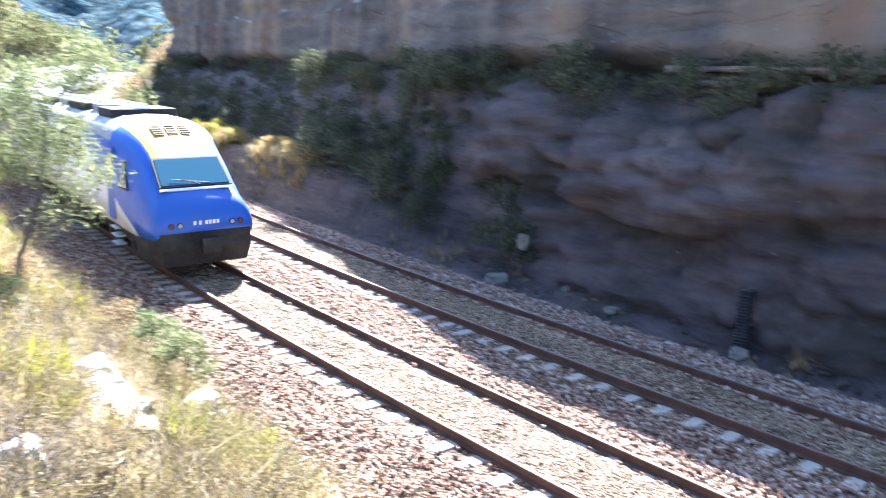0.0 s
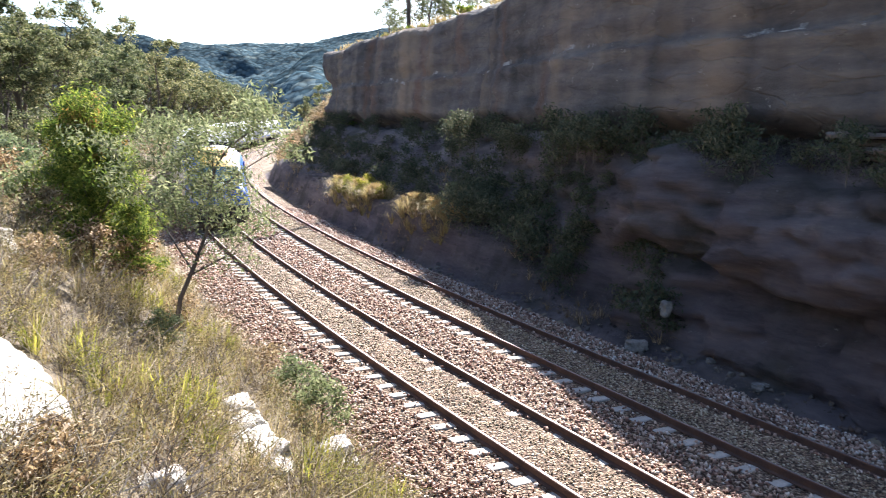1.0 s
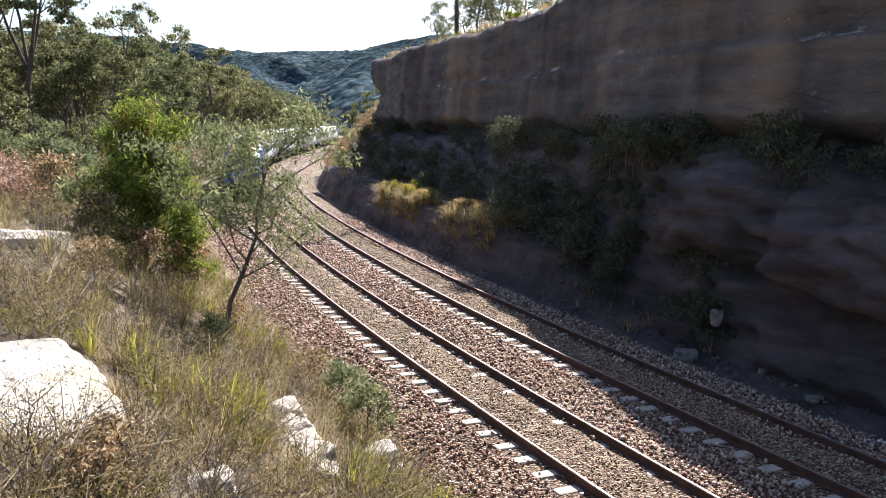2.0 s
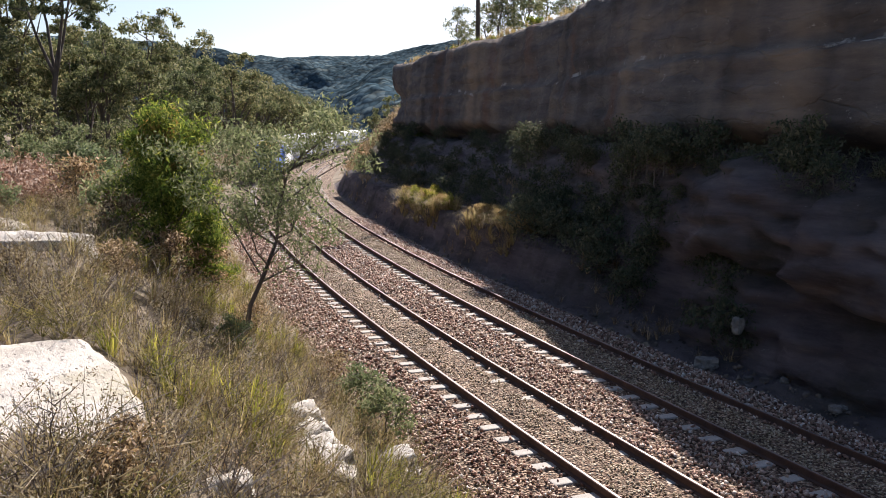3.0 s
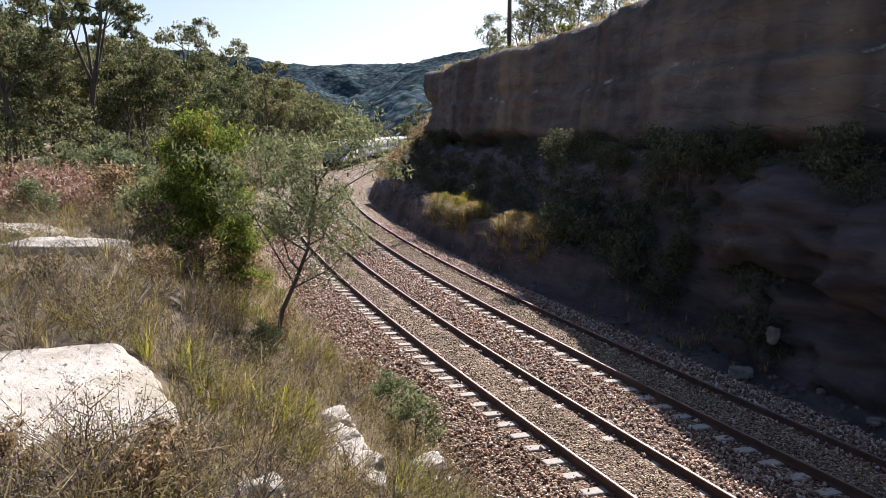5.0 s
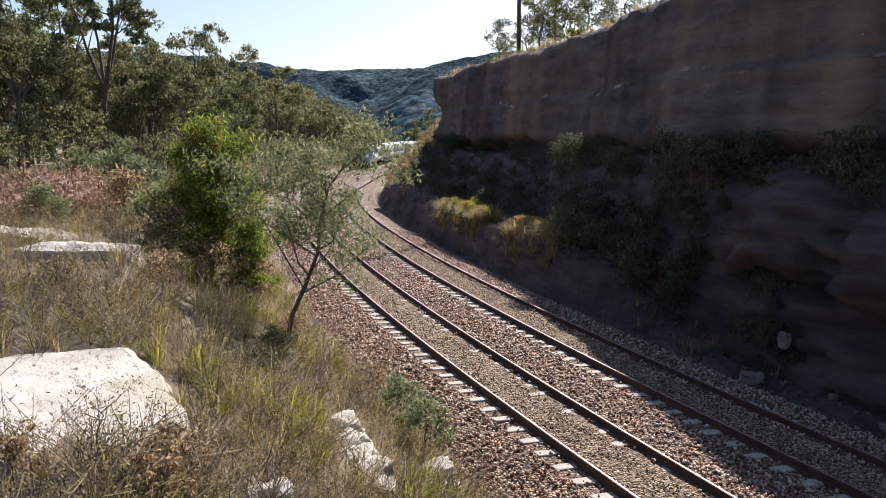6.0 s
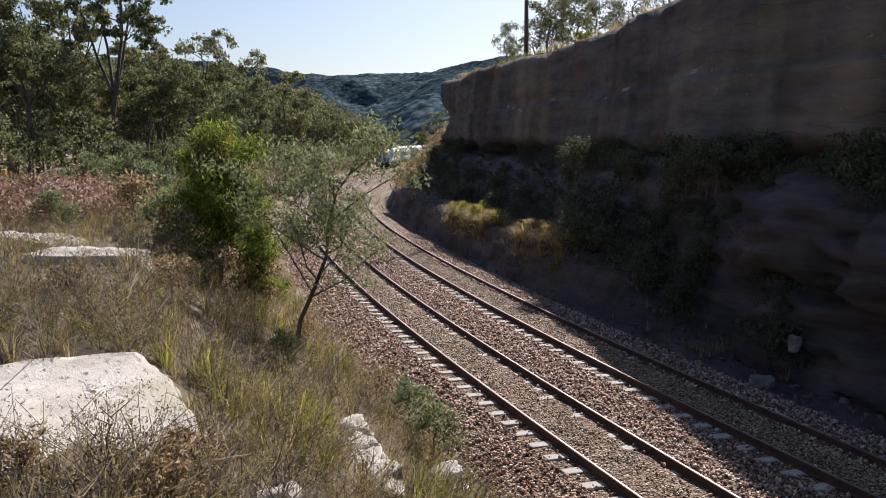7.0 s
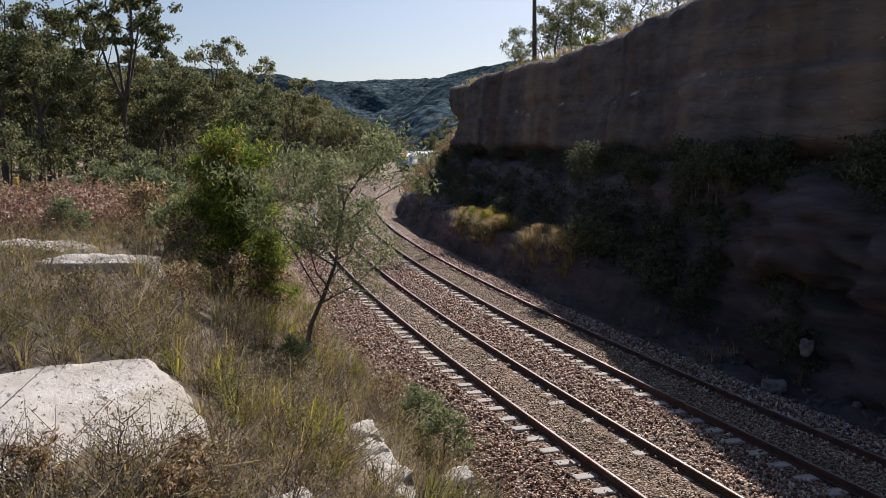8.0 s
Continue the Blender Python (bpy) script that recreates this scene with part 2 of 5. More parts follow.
# ---- the line of the track ----
# s runs along the curve away from the eye, l to the right of the near rail.
TURN0, RADIUS = radians(25.461), 256.4
AHEAD, ASIDE = np.array([-math.sin(TURN0), math.cos(TURN0)]), np.array([math.cos(TURN0), math.sin(TURN0)])
CENTRE = np.array([3.6125, 10.0]) + ASIDE * RADIUS
GAUGE, TRACK_GAP = 1.505, 3.714


def grade(s):
    return np.maximum(0, np.asarray(s, float) - 55) * 0.0085


def easing(s):
    """Past 110 m the curve straightens out."""
    s = np.asarray(s, float)
    return -0.002 * np.clip(s - 110, 0, 85) ** 2 - 0.34 * np.clip(s - 195, 0, None)


def along(s, l, z=0.0):
    a, r = s / RADIUS, RADIUS - l - float(easing(s))
    x, y = CENTRE + r * (-math.cos(a) * ASIDE + math.sin(a) * AHEAD)
    return Vector((x, y, z + float(grade(s))))


def heading(s):
    """Degrees that a thing turns about z so that its +Y runs along the track."""
    d = along(s + 0.5, 0) - along(s - 0.5, 0)
    return math.degrees(math.atan2(-d.x, d.y))


def track_sl(x, y):
    qx, qy = np.asarray(x, float) - CENTRE[0], np.asarray(y, float) - CENTRE[1]
    a = np.arctan2(qx * AHEAD[0] + qy * AHEAD[1], -(qx * ASIDE[0] + qy * ASIDE[1]))
    s = a * RADIUS
    return s, RADIUS - np.hypot(qx, qy) - easing(np.minimum(s, 260))


def smooth(a, b, v):
    t = np.clip((np.asarray(v, float) - a) / (b - a), 0, 1)
    return t * t * (3 - 2 * t)


def wave(x, y, scale, seed):
    """Soft uneven ground from a few crossed sines."""
    r = np.random.RandomState(seed)
    out = 0
    for i in range(6):
        a, ph, f = r.uniform(0, 6.28), r.uniform(0, 6.28), scale * 1.6 ** i
        out = out + np.sin((np.cos(a) * x + np.sin(a) * y) * f + ph) / 1.5 ** i
    return out / 2.5


def wall_l(s):
    """How far right of the near rail the cliff's upper face stands."""
    return 11.0 + 3.3 * smooth(11, 36, s) - 1.2 * smooth(42, 68, s)


def ground_z(x, y):
    x, y = np.asarray(x, float), np.asarray(y, float)
    s, l = track_sl(x, y)
    top = 3.35 - 2.5 * smooth(24, 62, s) + 0.25 * wave(x, y, 0.25, 3)
    bank = np.clip((-2.15 - l) / 5.4, 0, 1)
    left = -0.42 + (top + 0.42) * (bank ** 0.8) * smooth(0, 0.12, bank) + 0.10 * wave(x, y, 1.3, 5) * smooth(0, 0.3, bank)
    left = left + 0.035 * np.clip(-l - 14, 0, 120) * smooth(-5, 30, s)
    wl = wall_l(s)
    tip = 1 - smooth(66, 76, s)
    bench = 1.75 * smooth(7.3, 7.95, l) * smooth(10, 19, s)
    talus = (5.0 - bench) * smooth(8.2 + 1.0 * smooth(10, 19, s), wl - 0.5, l)
    high = (6.3 + 0.12 * np.clip(l - wl, 0, 60)) * smooth(wl + 0.9, wl + 1.7, l)
    right = -0.42 + 0.2 * smooth(6.9, 7.4, l) + (bench + talus + high) * tip
    spur = (6.2 * smooth(7.6, 15.5, l) - 0.03 * np.clip(l - 18, 0, 60)) * (1 - 0.5 * smooth(105, 190, s))
    right = right + spur * (1 - tip) + 0.16 * wave(x, y, 1.1, 8) * smooth(8, 10, l)
    z = np.where(l < 2, left, right) + grade(np.minimum(s, 230)) * (1 - smooth(40, 120, np.abs(l)))
    far = np.hypot(x, y)
    return z * (1 - smooth(230, 420, far)) - 14 * smooth(230, 420, far)


def link_mesh(name, verts, faces, mats, parent=None, label="", smooth_shade=False):
    me = bpy.data.meshes.new(name)
    me.from_pydata([tuple(v) for v in verts], [], [tuple(f) for f in faces])
    for m in (mats if isinstance(mats, (list, tuple)) else [mats]):
        me.materials.append(m)
    if smooth_shade:
        me.shade_smooth()
    ob = new(name, me)
    ob.parent = parent
    return tagged(ob, label)


def part(name, bm, mat, parent, label="", smooth_shade=False):
    me = bpy.data.meshes.new(name)
    bm.to_mesh(me)
    bm.free()
    for m in (mat if isinstance(mat, (list, tuple)) else [mat]):
        me.materials.append(m)
    if smooth_shade:
        me.shade_smooth()
    ob = new(name, me)
    ob.parent = parent
    return tagged(ob, label)


def thing(name, m, label, category, group="", kind=""):
    ob = new(name)
    ob.empty_display_size = 0.3
    ob.matrix_basis = m
    return tagged(ob, label, category, group, kind)


def box(bm, x0, x1, y0, y1, z0, z1, bevel=0.0, m=None):
    made = bmesh.ops.create_cube(bm, size=1.0)["verts"]
    bmesh.ops.transform(bm, verts=made, matrix=Matrix.Translation(((x0 + x1) / 2, (y0 + y1) / 2, (z0 + z1) / 2)) @ Matrix.Diagonal((x1 - x0, y1 - y0, z1 - z0, 1)))
    if bevel:
        edges = list({e for v in made for e in v.link_edges})
        made = bmesh.ops.bevel(bm, geom=edges, offset=bevel, segments=2, affect="EDGES", profile=0.5)["verts"]
    if m is not None:
        bmesh.ops.transform(bm, verts=list(made), matrix=m)
    return made


def rod(bm, a, b, r0, r1, seg=8):
    a, b = Vector(a), Vector(b)
    d = b - a
    m = Matrix.Translation((a + b) / 2) @ d.to_track_quat("Z", "Y").to_matrix().to_4x4()
    return bmesh.ops.create_cone(bm, cap_ends=True, segments=seg, radius1=r0, radius2=r1, depth=d.length, matrix=m)["verts"]


# ---- ground: one sheet to the horizon ----
def graded(lo, hi, step, reach, grow=1.22):
    v = list(np.arange(lo, hi + 1e-6, step))
    d, p = step, v[-1]
    while p < reach[1]:
        d *= grow
        p += d
        v.append(p)
    d, p = step, v[0]
    while p > reach[0]:
        d *= grow
        p -= d
        v.insert(0, p)
    return np.array(v)


def build_ground():
    xs, ys = graded(-24, 24, 0.34, (-2600, 2600)), graded(-3, 84, 0.38, (-400, 3800))
    X, Y = np.meshgrid(xs, ys)
    Z = ground_z(X, Y)
    Z = Z + 0.05 * wave(X, Y, 4.0, 12) * (np.hypot(X, Y) < 120)
    nx = len(xs)
    verts = np.stack([X, Y, Z], -1).reshape(-1, 3)
    i = (np.arange(len(ys) - 1)[:, None] * nx + np.arange(nx - 1)[None]).reshape(-1)
    faces = np.stack([i, i + 1, i + 1 + nx, i + nx], -1)
    ob = link_mesh("ground", verts, faces, [M_EARTH, M_FOOT], smooth_shade=True)
    mid = verts[faces].mean(1)
    s, l = track_sl(mid[:, 0], mid[:, 1])
    ob.data.polygons.foreach_set("material_index", ((l > 7.0) & (l < wall_l(s) + 2.2) & (s > -40) & (s < 74)).astype(np.int32))
    tagged(ob, "dry brown earth bank, cutting floor and slopes", "ground", kind="structure")


build_ground()


# ---- the cliff ----
def fractal(p, scale, octaves=5):
    return noise.fractal(Vector(p) * scale, 1.0, 2.1, octaves)


def sheet(name, pts, rows, cols, mat, label, category, kind="structure"):
    faces = [(j * cols + i, j * cols + i + 1, (j + 1) * cols + i + 1, (j + 1) * cols + i) for j in range(rows - 1) for i in range(cols - 1)]
    ob = link_mesh(name, pts, faces, mat, smooth_shade=True)
    return tagged(ob, label, category, kind=kind)


def lerp_table(t, table):
    xs, ys = zip(*table)
    return float(np.interp(t, xs, ys))


# height above the rails -> how far the face stands out towards the track
UPPER = [(4.4, -1.6), (5.0, -1.3), (5.35, -0.5), (5.55, 0.25), (5.9, 0.45), (6.6, 0.42), (7.6, 0.36), (8.02, 0.38), (8.14, 0.12), (8.9, 0.16), (10.2, 0.10), (11.1, 0.0), (11.45, -0.15), (11.6, -0.6), (11.65, -3.2)]
TIP_S = 70.0


def build_upper_cliff():
    """The overhanging upper band; past its tip it turns away to the right."""
    path, step = [], 0.42
    s = -26.0
    while s < TIP_S:
        path.append((along(s, float(wall_l(s))), along(s, float(wall_l(s)) - 1) - along(s, float(wall_l(s))), s))
        s += step
    end = along(TIP_S, float(wall_l(TIP_S)))
    ahead = along(TIP_S + 1, float(wall_l(TIP_S))) - end
    side = along(TIP_S, float(wall_l(TIP_S)) + 1) - end
    for i in range(1, 9):                       # rounded nose, then the far side
        a = i / 8 * math.pi / 2
        path.append((end + ahead * 1.6 * math.sin(a) + side * 1.6 * (1 - math.cos(a)), (-side * math.cos(a) + ahead * math.sin(a)), TIP_S))
    for i in range(1, 50):
        path.append((end + ahead * (1.6 + 0.08 * i) + side * (1.6 + 0.42 * i), ahead, TIP_S))
    zs = []
    for (a, _), (b, _) in zip(UPPER, UPPER[1:]):
        k = max(1, round((b - a) / 0.24))
        zs += [a + (b - a) * i / k for i in range(k)]
    zs += [UPPER[-1][0]]
    pts = []
    for z in zs:
        for p, out, s in path:
            wob = 0.55 * fractal((p.x, p.y, z * 0.25), 0.16, 3)
            d = lerp_table(z + wob * (z < 8) - 0.18 * wob, UPPER)
            rough = 0.30 * fractal((p.x, p.y, z * 0.8), 0.2, 6) + 0.12 * noise.fractal(Vector((p.x, p.y, z * 2)) * 1.6, 1.0, 2, 4)
            near = noise.voronoi(Vector((p.x * 0.45, p.y * 0.45, z * 0.6)))[0]
            bed = 0.10 * min(1.0, (near[1] - near[0]) * 5) - 0.06 + 0.05 * math.sin(z * 6.5 + 2.5 * fractal((p.x, p.y, 2), 0.15, 2))
            tipout = (0.75 * smooth(7.6, 10.6, z) - 0.45 * smooth(6.2, 7.4, z) * (1 - smooth(8.0, 9.4, z)) - 0.15 * (1 - smooth(5.6, 6.4, z))) * smooth(TIP_S - 8, TIP_S, s)
            d += rough + bed + float(tipout)
            v = p + out * d
            pts.append((v.x, v.y, z + 0.25 * fractal((p.x, p.y, 3), 0.12, 4) * (z > 10.5) + float(grade(0))))
    sheet("cliff_upper", pts, len(zs), len(path), M_CLIFF, "tall overhanging sandstone cliff band, dark water streaks", "cliff")


LOWER = [(-0.6, 1.3), (0.2, 1.0), (1.2, 0.55), (1.9, 0.05), (2.15, -0.35), (2.3, 0.35), (2.7, 0.75), (3.4, 0.65), (4.2, 0.15), (4.7, -0.4), (5.0, -1.1), (5.2, -2.6)]


def build_lower_cliff():
    """Bulging lower rock shelf at the foot, broken by gullies."""
    ss = np.arange(-22, 27, 0.22)
    zs = []
    for (a, _), (b, _) in zip(LOWER, LOWER[1:]):
        k = max(1, round((b - a) / 0.13))
        zs += [a + (b - a) * i / k for i in range(k)]
    zs += [LOWER[-1][0]]
    pts = []
    for z in zs:
        for s in ss:
            base = 8.9 + 1.2 * float(smooth(8, 24, s))
            c = along(s, base)
            gully = 2.2 * max(0, fractal((c.x, c.y, 0), 0.27, 3)) - 0.35
            near = noise.voronoi(Vector((c.x * 0.5, c.y * 0.5, z * 0.75 + 0.5 * fractal((c.x, c.y, 5), 0.3, 2))))[0]
            blocky = 0.26 * min(1.0, (near[1] - near[0]) * 6) - 0.2 + 0.09 * math.sin(z * 8 + 3 * fractal((c.x, c.y, 1), 0.3, 3))
            d = lerp_table(z + 0.9 * fractal((c.x, c.y, 9), 0.2, 3), LOWER) * (1 - 0.7 * float(smooth(8, 15, s))) + 0.42 * fractal((c.x, c.y, 1.6 * z), 0.45, 7) + 0.26 * noise.fractal(Vector((c.x, c.y, 2.5 * z)) * 1.4, 1.0, 2, 6)
            d += blocky
            d -= gully * (0.4 + 0.6 * float(smooth(1.0, 2.5, z))) + 0.9 * float(smooth(8.5, 14, s)) + 1.2 * float(smooth(20, 26, s))
            p = along(s, base - d, z)
            pts.append(tuple(p))
    sheet("cliff_lower", pts, len(zs), len(ss), M_FOOT, "bulging lower sandstone shelf with undercut and gullies", "cliff")


def build_strata():
    """Thin projecting beds in the recess under the overhang."""
    r = random.Random(4)
    for i in range(6):
        z = 4.5 + i * 0.17
        bm = bmesh.new()
        s, pts = -16.0, []
        while s < 5:
            b = float(wall_l(s)) - 0.05 - 0.16 * i + 0.9 * fractal((s, i * 3.0, 0), 0.45, 4)
            pts.append((s, b))
            s += 0.6
        for j in range(len(pts)):
            s, b = pts[j]
            for l, dz in ((b + 1.8, 0), (b, 0), (b - 0.06, 0.07), (b, 0.15), (b + 1.8, 0.15)):
                bm.verts.new(along(s, l, z + dz + 0.03 * r.random()))
        bm.verts.ensure_lookup_table()
        for j in range(len(pts) - 1):
            for q in range(4):
                bm.faces.new([bm.verts[j * 5 + q], bm.verts[j * 5 + q + 1], bm.verts[(j + 1) * 5 + q + 1], bm.verts[(j + 1) * 5 + q]])
        ob = part("rock_bed", bm, M_CLIFF, None)
        tagged(ob, "thin flat sandstone bed under the overhang", "rock ledge", "beds under the overhang", "structure")


build_upper_cliff()
build_lower_cliff()
build_strata()


# ---- tracks ----
def build_track(name, l0, label):
    track = thing(name, Matrix(), label, "railway track", kind="structure")
    # rail section: foot, web, head
    prof = [(-0.07, -0.165), (0.07, -0.165), (0.07, -0.15), (0.012, -0.13), (0.012, -0.045), (0.036, -0.035), (0.036, -0.008), (0.022, 0.0), (-0.022, 0.0), (-0.036, -0.008), (-0.036, -0.035), (-0.012, -0.045), (-0.012, -0.13), (-0.07, -0.15)]
    stations = [-14 + i * 1.0 for i in range(240)]
    for l in (l0, l0 + GAUGE):
        verts, faces = [], []
        for s in stations:
            verts += [along(s, l + a, b) for a, b in prof]
        k = len(prof)
        for j in range(len(stations) - 1):
            faces += [(j * k + q, j * k + (q + 1) % k, (j + 1) * k + (q + 1) % k, (j + 1) * k + q) for q in range(k)]
        rail = link_mesh("rail", verts, faces, [M_RAIL_SIDE, M_RAIL_TOP], track)
        for f in rail.data.polygons:
            f.material_index = 1 if f.index % k == 7 else 0
    bm = bmesh.new()
    box(bm, -1.25, 1.25, -0.12, 0.12, -0.33, -0.155, 0.025)
    first = part("sleeper", bm, M_SLEEPER, track)
    r = random.Random(2)
    s, made = -6.0, 0
    while made < 290:
        ob = first if made == 0 else new("sleeper", first.data)
        ob.parent = track
        ob.matrix_basis = Matrix.Translation(along(s, l0 + GAUGE / 2, r.uniform(-0.012, 0.008))) @ pose(0, 0, 0, 0, 0, heading(s) + r.uniform(-0.6, 0.6))
        s += 0.64
        made += 1


build_track("railway_track", 0.0, "near railway track, rusty rails on concrete sleepers")
build_track("railway_track", TRACK_GAP, "far railway track, rusty rails on concrete sleepers")


def ballast_z(l):
    """Top of the crushed stone, across the track."""
    return np.interp(l, [-2.6, -2.1, -1.2, -0.62, -0.5, -0.1, 0.15, 0.4, 1.1, 1.3, 1.6, 2.0, 2.6, 3.15, 3.3, 3.62, 3.85, 4.1, 4.8, 5.0, 5.4, 5.9, 6.4, 7.5],
                     [-0.66, -0.46, -0.28, -0.19, -0.19, -0.185, -0.14, -0.125, -0.125, -0.17, -0.145, -0.12, -0.13, -0.15, -0.185, -0.185, -0.14, -0.125, -0.125, -0.15, -0.15, -0.18, -0.26, -0.5])


def build_ballast_bed():
    ls = np.arange(-2.6, 7.51, 0.2)
    ss = list(np.arange(-14, 60, 0.3)) + list(np.arange(60, 226, 2.0))
    pts = []
    for s in ss:
        for l in ls:
            z = float(ballast_z(l)) + 0.03 * noise.noise(Vector((s * 1.7, l * 1.7, 0))) + 0.02 * noise.noise(Vector((s * 5, l * 5, 4)))
            pts.append(tuple(along(s, l, z)))
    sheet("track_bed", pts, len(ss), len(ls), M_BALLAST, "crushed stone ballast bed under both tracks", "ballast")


build_ballast_bed()


def joined(name, protos, places, mat, label, category, kind="stuff", parent=None):
    """Many small copies of a few shapes as one mesh. protos: (verts, faces of one size); places: (which, 4x4 array)."""
    V, F, off = [], [], 0
    for w, m in places:
        v, f = protos[w]
        V.append(v @ m[:3, :3].T + m[:3, 3])
        F.append(f + off)
        off += len(v)
    V, F = np.concatenate(V), np.concatenate(F)
    n, c = F.shape
    me = bpy.data.meshes.new(name)
    me.vertices.add(len(V))
    me.vertices.foreach_set("co", V.astype(np.float32).ravel())
    me.loops.add(n * c)
    me.loops.foreach_set("vertex_index", F.astype(np.int32).ravel())
    me.polygons.add(n)
    me.polygons.foreach_set("loop_start", np.arange(0, n * c, c, dtype=np.int32))
    me.update(calc_edges=True)
    me.materials.append(mat)
    ob = new(name, me)
    ob.parent = parent
    return tagged(ob, label, category, kind=kind)


def spin(rng, x, y, z, size, tilt=3.14):
    e = Euler((rng.uniform(-tilt, tilt), rng.uniform(-tilt, tilt), rng.uniform(0, 6.28))).to_matrix()
    m = np.eye(4)
    m[:3, :3] = np.array(e) * size
    m[:3, 3] = (x, y, z)
    return m


def stone_shapes(count, seed):
    rng = np.random.RandomState(seed)
    out = []
    for _ in range(count):
        v = np.array([(1, 0, 0), (-1, 0, 0), (0, 1, 0), (0, -1, 0), (0, 0, 1), (0, 0, -1)], float)
        v = v * rng.uniform(0.6, 1.25, (6, 1)) + rng.uniform(-0.3, 0.3, (6, 3))
        v[:, 2] *= 0.75
        f = np.array([(0, 2, 4), (2, 1, 4), (1, 3, 4), (3, 0, 4), (2, 0, 5), (1, 2, 5), (3, 1, 5), (0, 3, 5)])
        out.append((v, f))
    return out


def build_ballast_stones():
    rng = np.random.RandomState(6)
    coarse, fine = [], []
    while len(coarse) + len(fine) < 46000:
        s = 46 * rng.rand() ** 1.5 - 4
        l = rng.uniform(-2.9, 7.4)
        if min(abs(l - q) for q in (0, GAUGE, TRACK_GAP, TRACK_GAP + GAUGE)) < 0.085:
            continue
        ends = -0.5 < l < -0.08 or 1.1 < l < 1.42 or 3.22 < l < 3.63
        if ends and rng.rand() < 0.8:
            continue
        size = rng.uniform(0.024, 0.048) * (1 + max(0, s) * 0.014)
        inside = 0.2 < l < 1.3 or 3.9 < l < 5.0
        p = along(s, l, float(ballast_z(l)) + size * 0.25 + (0.0 if inside else 0.02))
        (fine if inside else coarse).append((rng.randint(8), spin(rng, p.x, p.y, p.z, size * (0.7 if inside else 1.1))))
    joined("ballast_stones", stone_shapes(8, 1), coarse, M_STONE, "loose reddish brown and grey crushed ballast stones", "ballast")
    joined("gravel", stone_shapes(8, 2), fine, M_GRAVEL, "finer tan gravel between the rails", "ballast")


build_ballast_stones()


# ---- the train ----
M_BLUE = paint_mat("blue_paint", (0.026, 0.10, 0.43), 0.3, 0, 0.12)
M_YELLOW = paint_mat("yellow_paint", (0.60, 0.36, 0.035), 0.35, 0, 0.15)
M_WHITE = paint_mat("white_paint", (0.72, 0.73, 0.74), 0.35, 0, 0.2)
M_STEEL = paint_mat("ribbed_steel", (0.55, 0.57, 0.6), 0.35, 0.5, 0.2)
M_COACH = paint_mat("silver_coach", (0.40, 0.42, 0.44), 0.4, 0.2, 0.25)
M_ROOF = paint_mat("pale_roof", (0.33, 0.33, 0.33), 0.5, 0, 0.45)
M_UNDER = rough_mat("grimy_underframe", [(0.3, (0.015, 0.014, 0.014)), (0.7, (0.05, 0.045, 0.04))], 2.0, 20.0, 0.8, 0.3, 0.01)
M_GLASS = shader("dark_window")[0]
# blue base colour stands in for sky reflected in the glass
M_GLASS.node_tree.nodes["Principled BSDF"].inputs["Base Color"].default_value = (0.035, 0.10, 0.15, 1)
M_GLASS.node_tree.nodes["Principled BSDF"].inputs["Roughness"].default_value = 0.06
M_GRILLE = paint_mat("brown_grille", (0.30, 0.13, 0.02), 0.6, 0, 0.3)
M_LAMP = paint_mat("lamp_lens", (0.4, 0.38, 0.33), 0.15, 0, 0.1)
M_TAIL = paint_mat("red_lens", (0.16, 0.025, 0.02), 0.2, 0, 0.1)


def section(w, zb, zt, rise, lean=1.0):
    """Half-profile of the body, from sill to roof centre and round."""
    side = [(w * 0.97, zb), (w, zb + 0.25 * (zt - zb)), (w * 0.995 * (1 + lean) / 2, zb + 0.62 * (zt - zb)), (w * 0.965 * lean, zt - rise), (w * 0.90 * lean, zt - rise * 0.6), (w * 0.74 * lean, zt - rise * 0.28), (w * 0.45 * lean, zt - rise * 0.07), (0, zt)]
    return [(x, z) for x, z in side] + [(-x, z) for x, z in side[-2::-1]]


def loft(stations):
    """stations: (y, half width, sill, top, roof rise)"""
    bm = bmesh.new()
    rings = []
    for y, w, zb, zt, rise, *lean in stations:
        rings.append([bm.verts.new((x, y, z)) for x, z in section(w, zb, zt, rise, *lean)])
    for a, b in zip(rings, rings[1:]):
        k = len(a)
        for i in range(k):
            bm.faces.new((a[i], a[(i + 1) % k], b[(i + 1) % k], b[i]))
    bm.faces.new(rings[0])
    bm.faces.new(rings[-1][::-1])
    bmesh.ops.recalc_face_normals(bm, faces=bm.faces)
    return bm


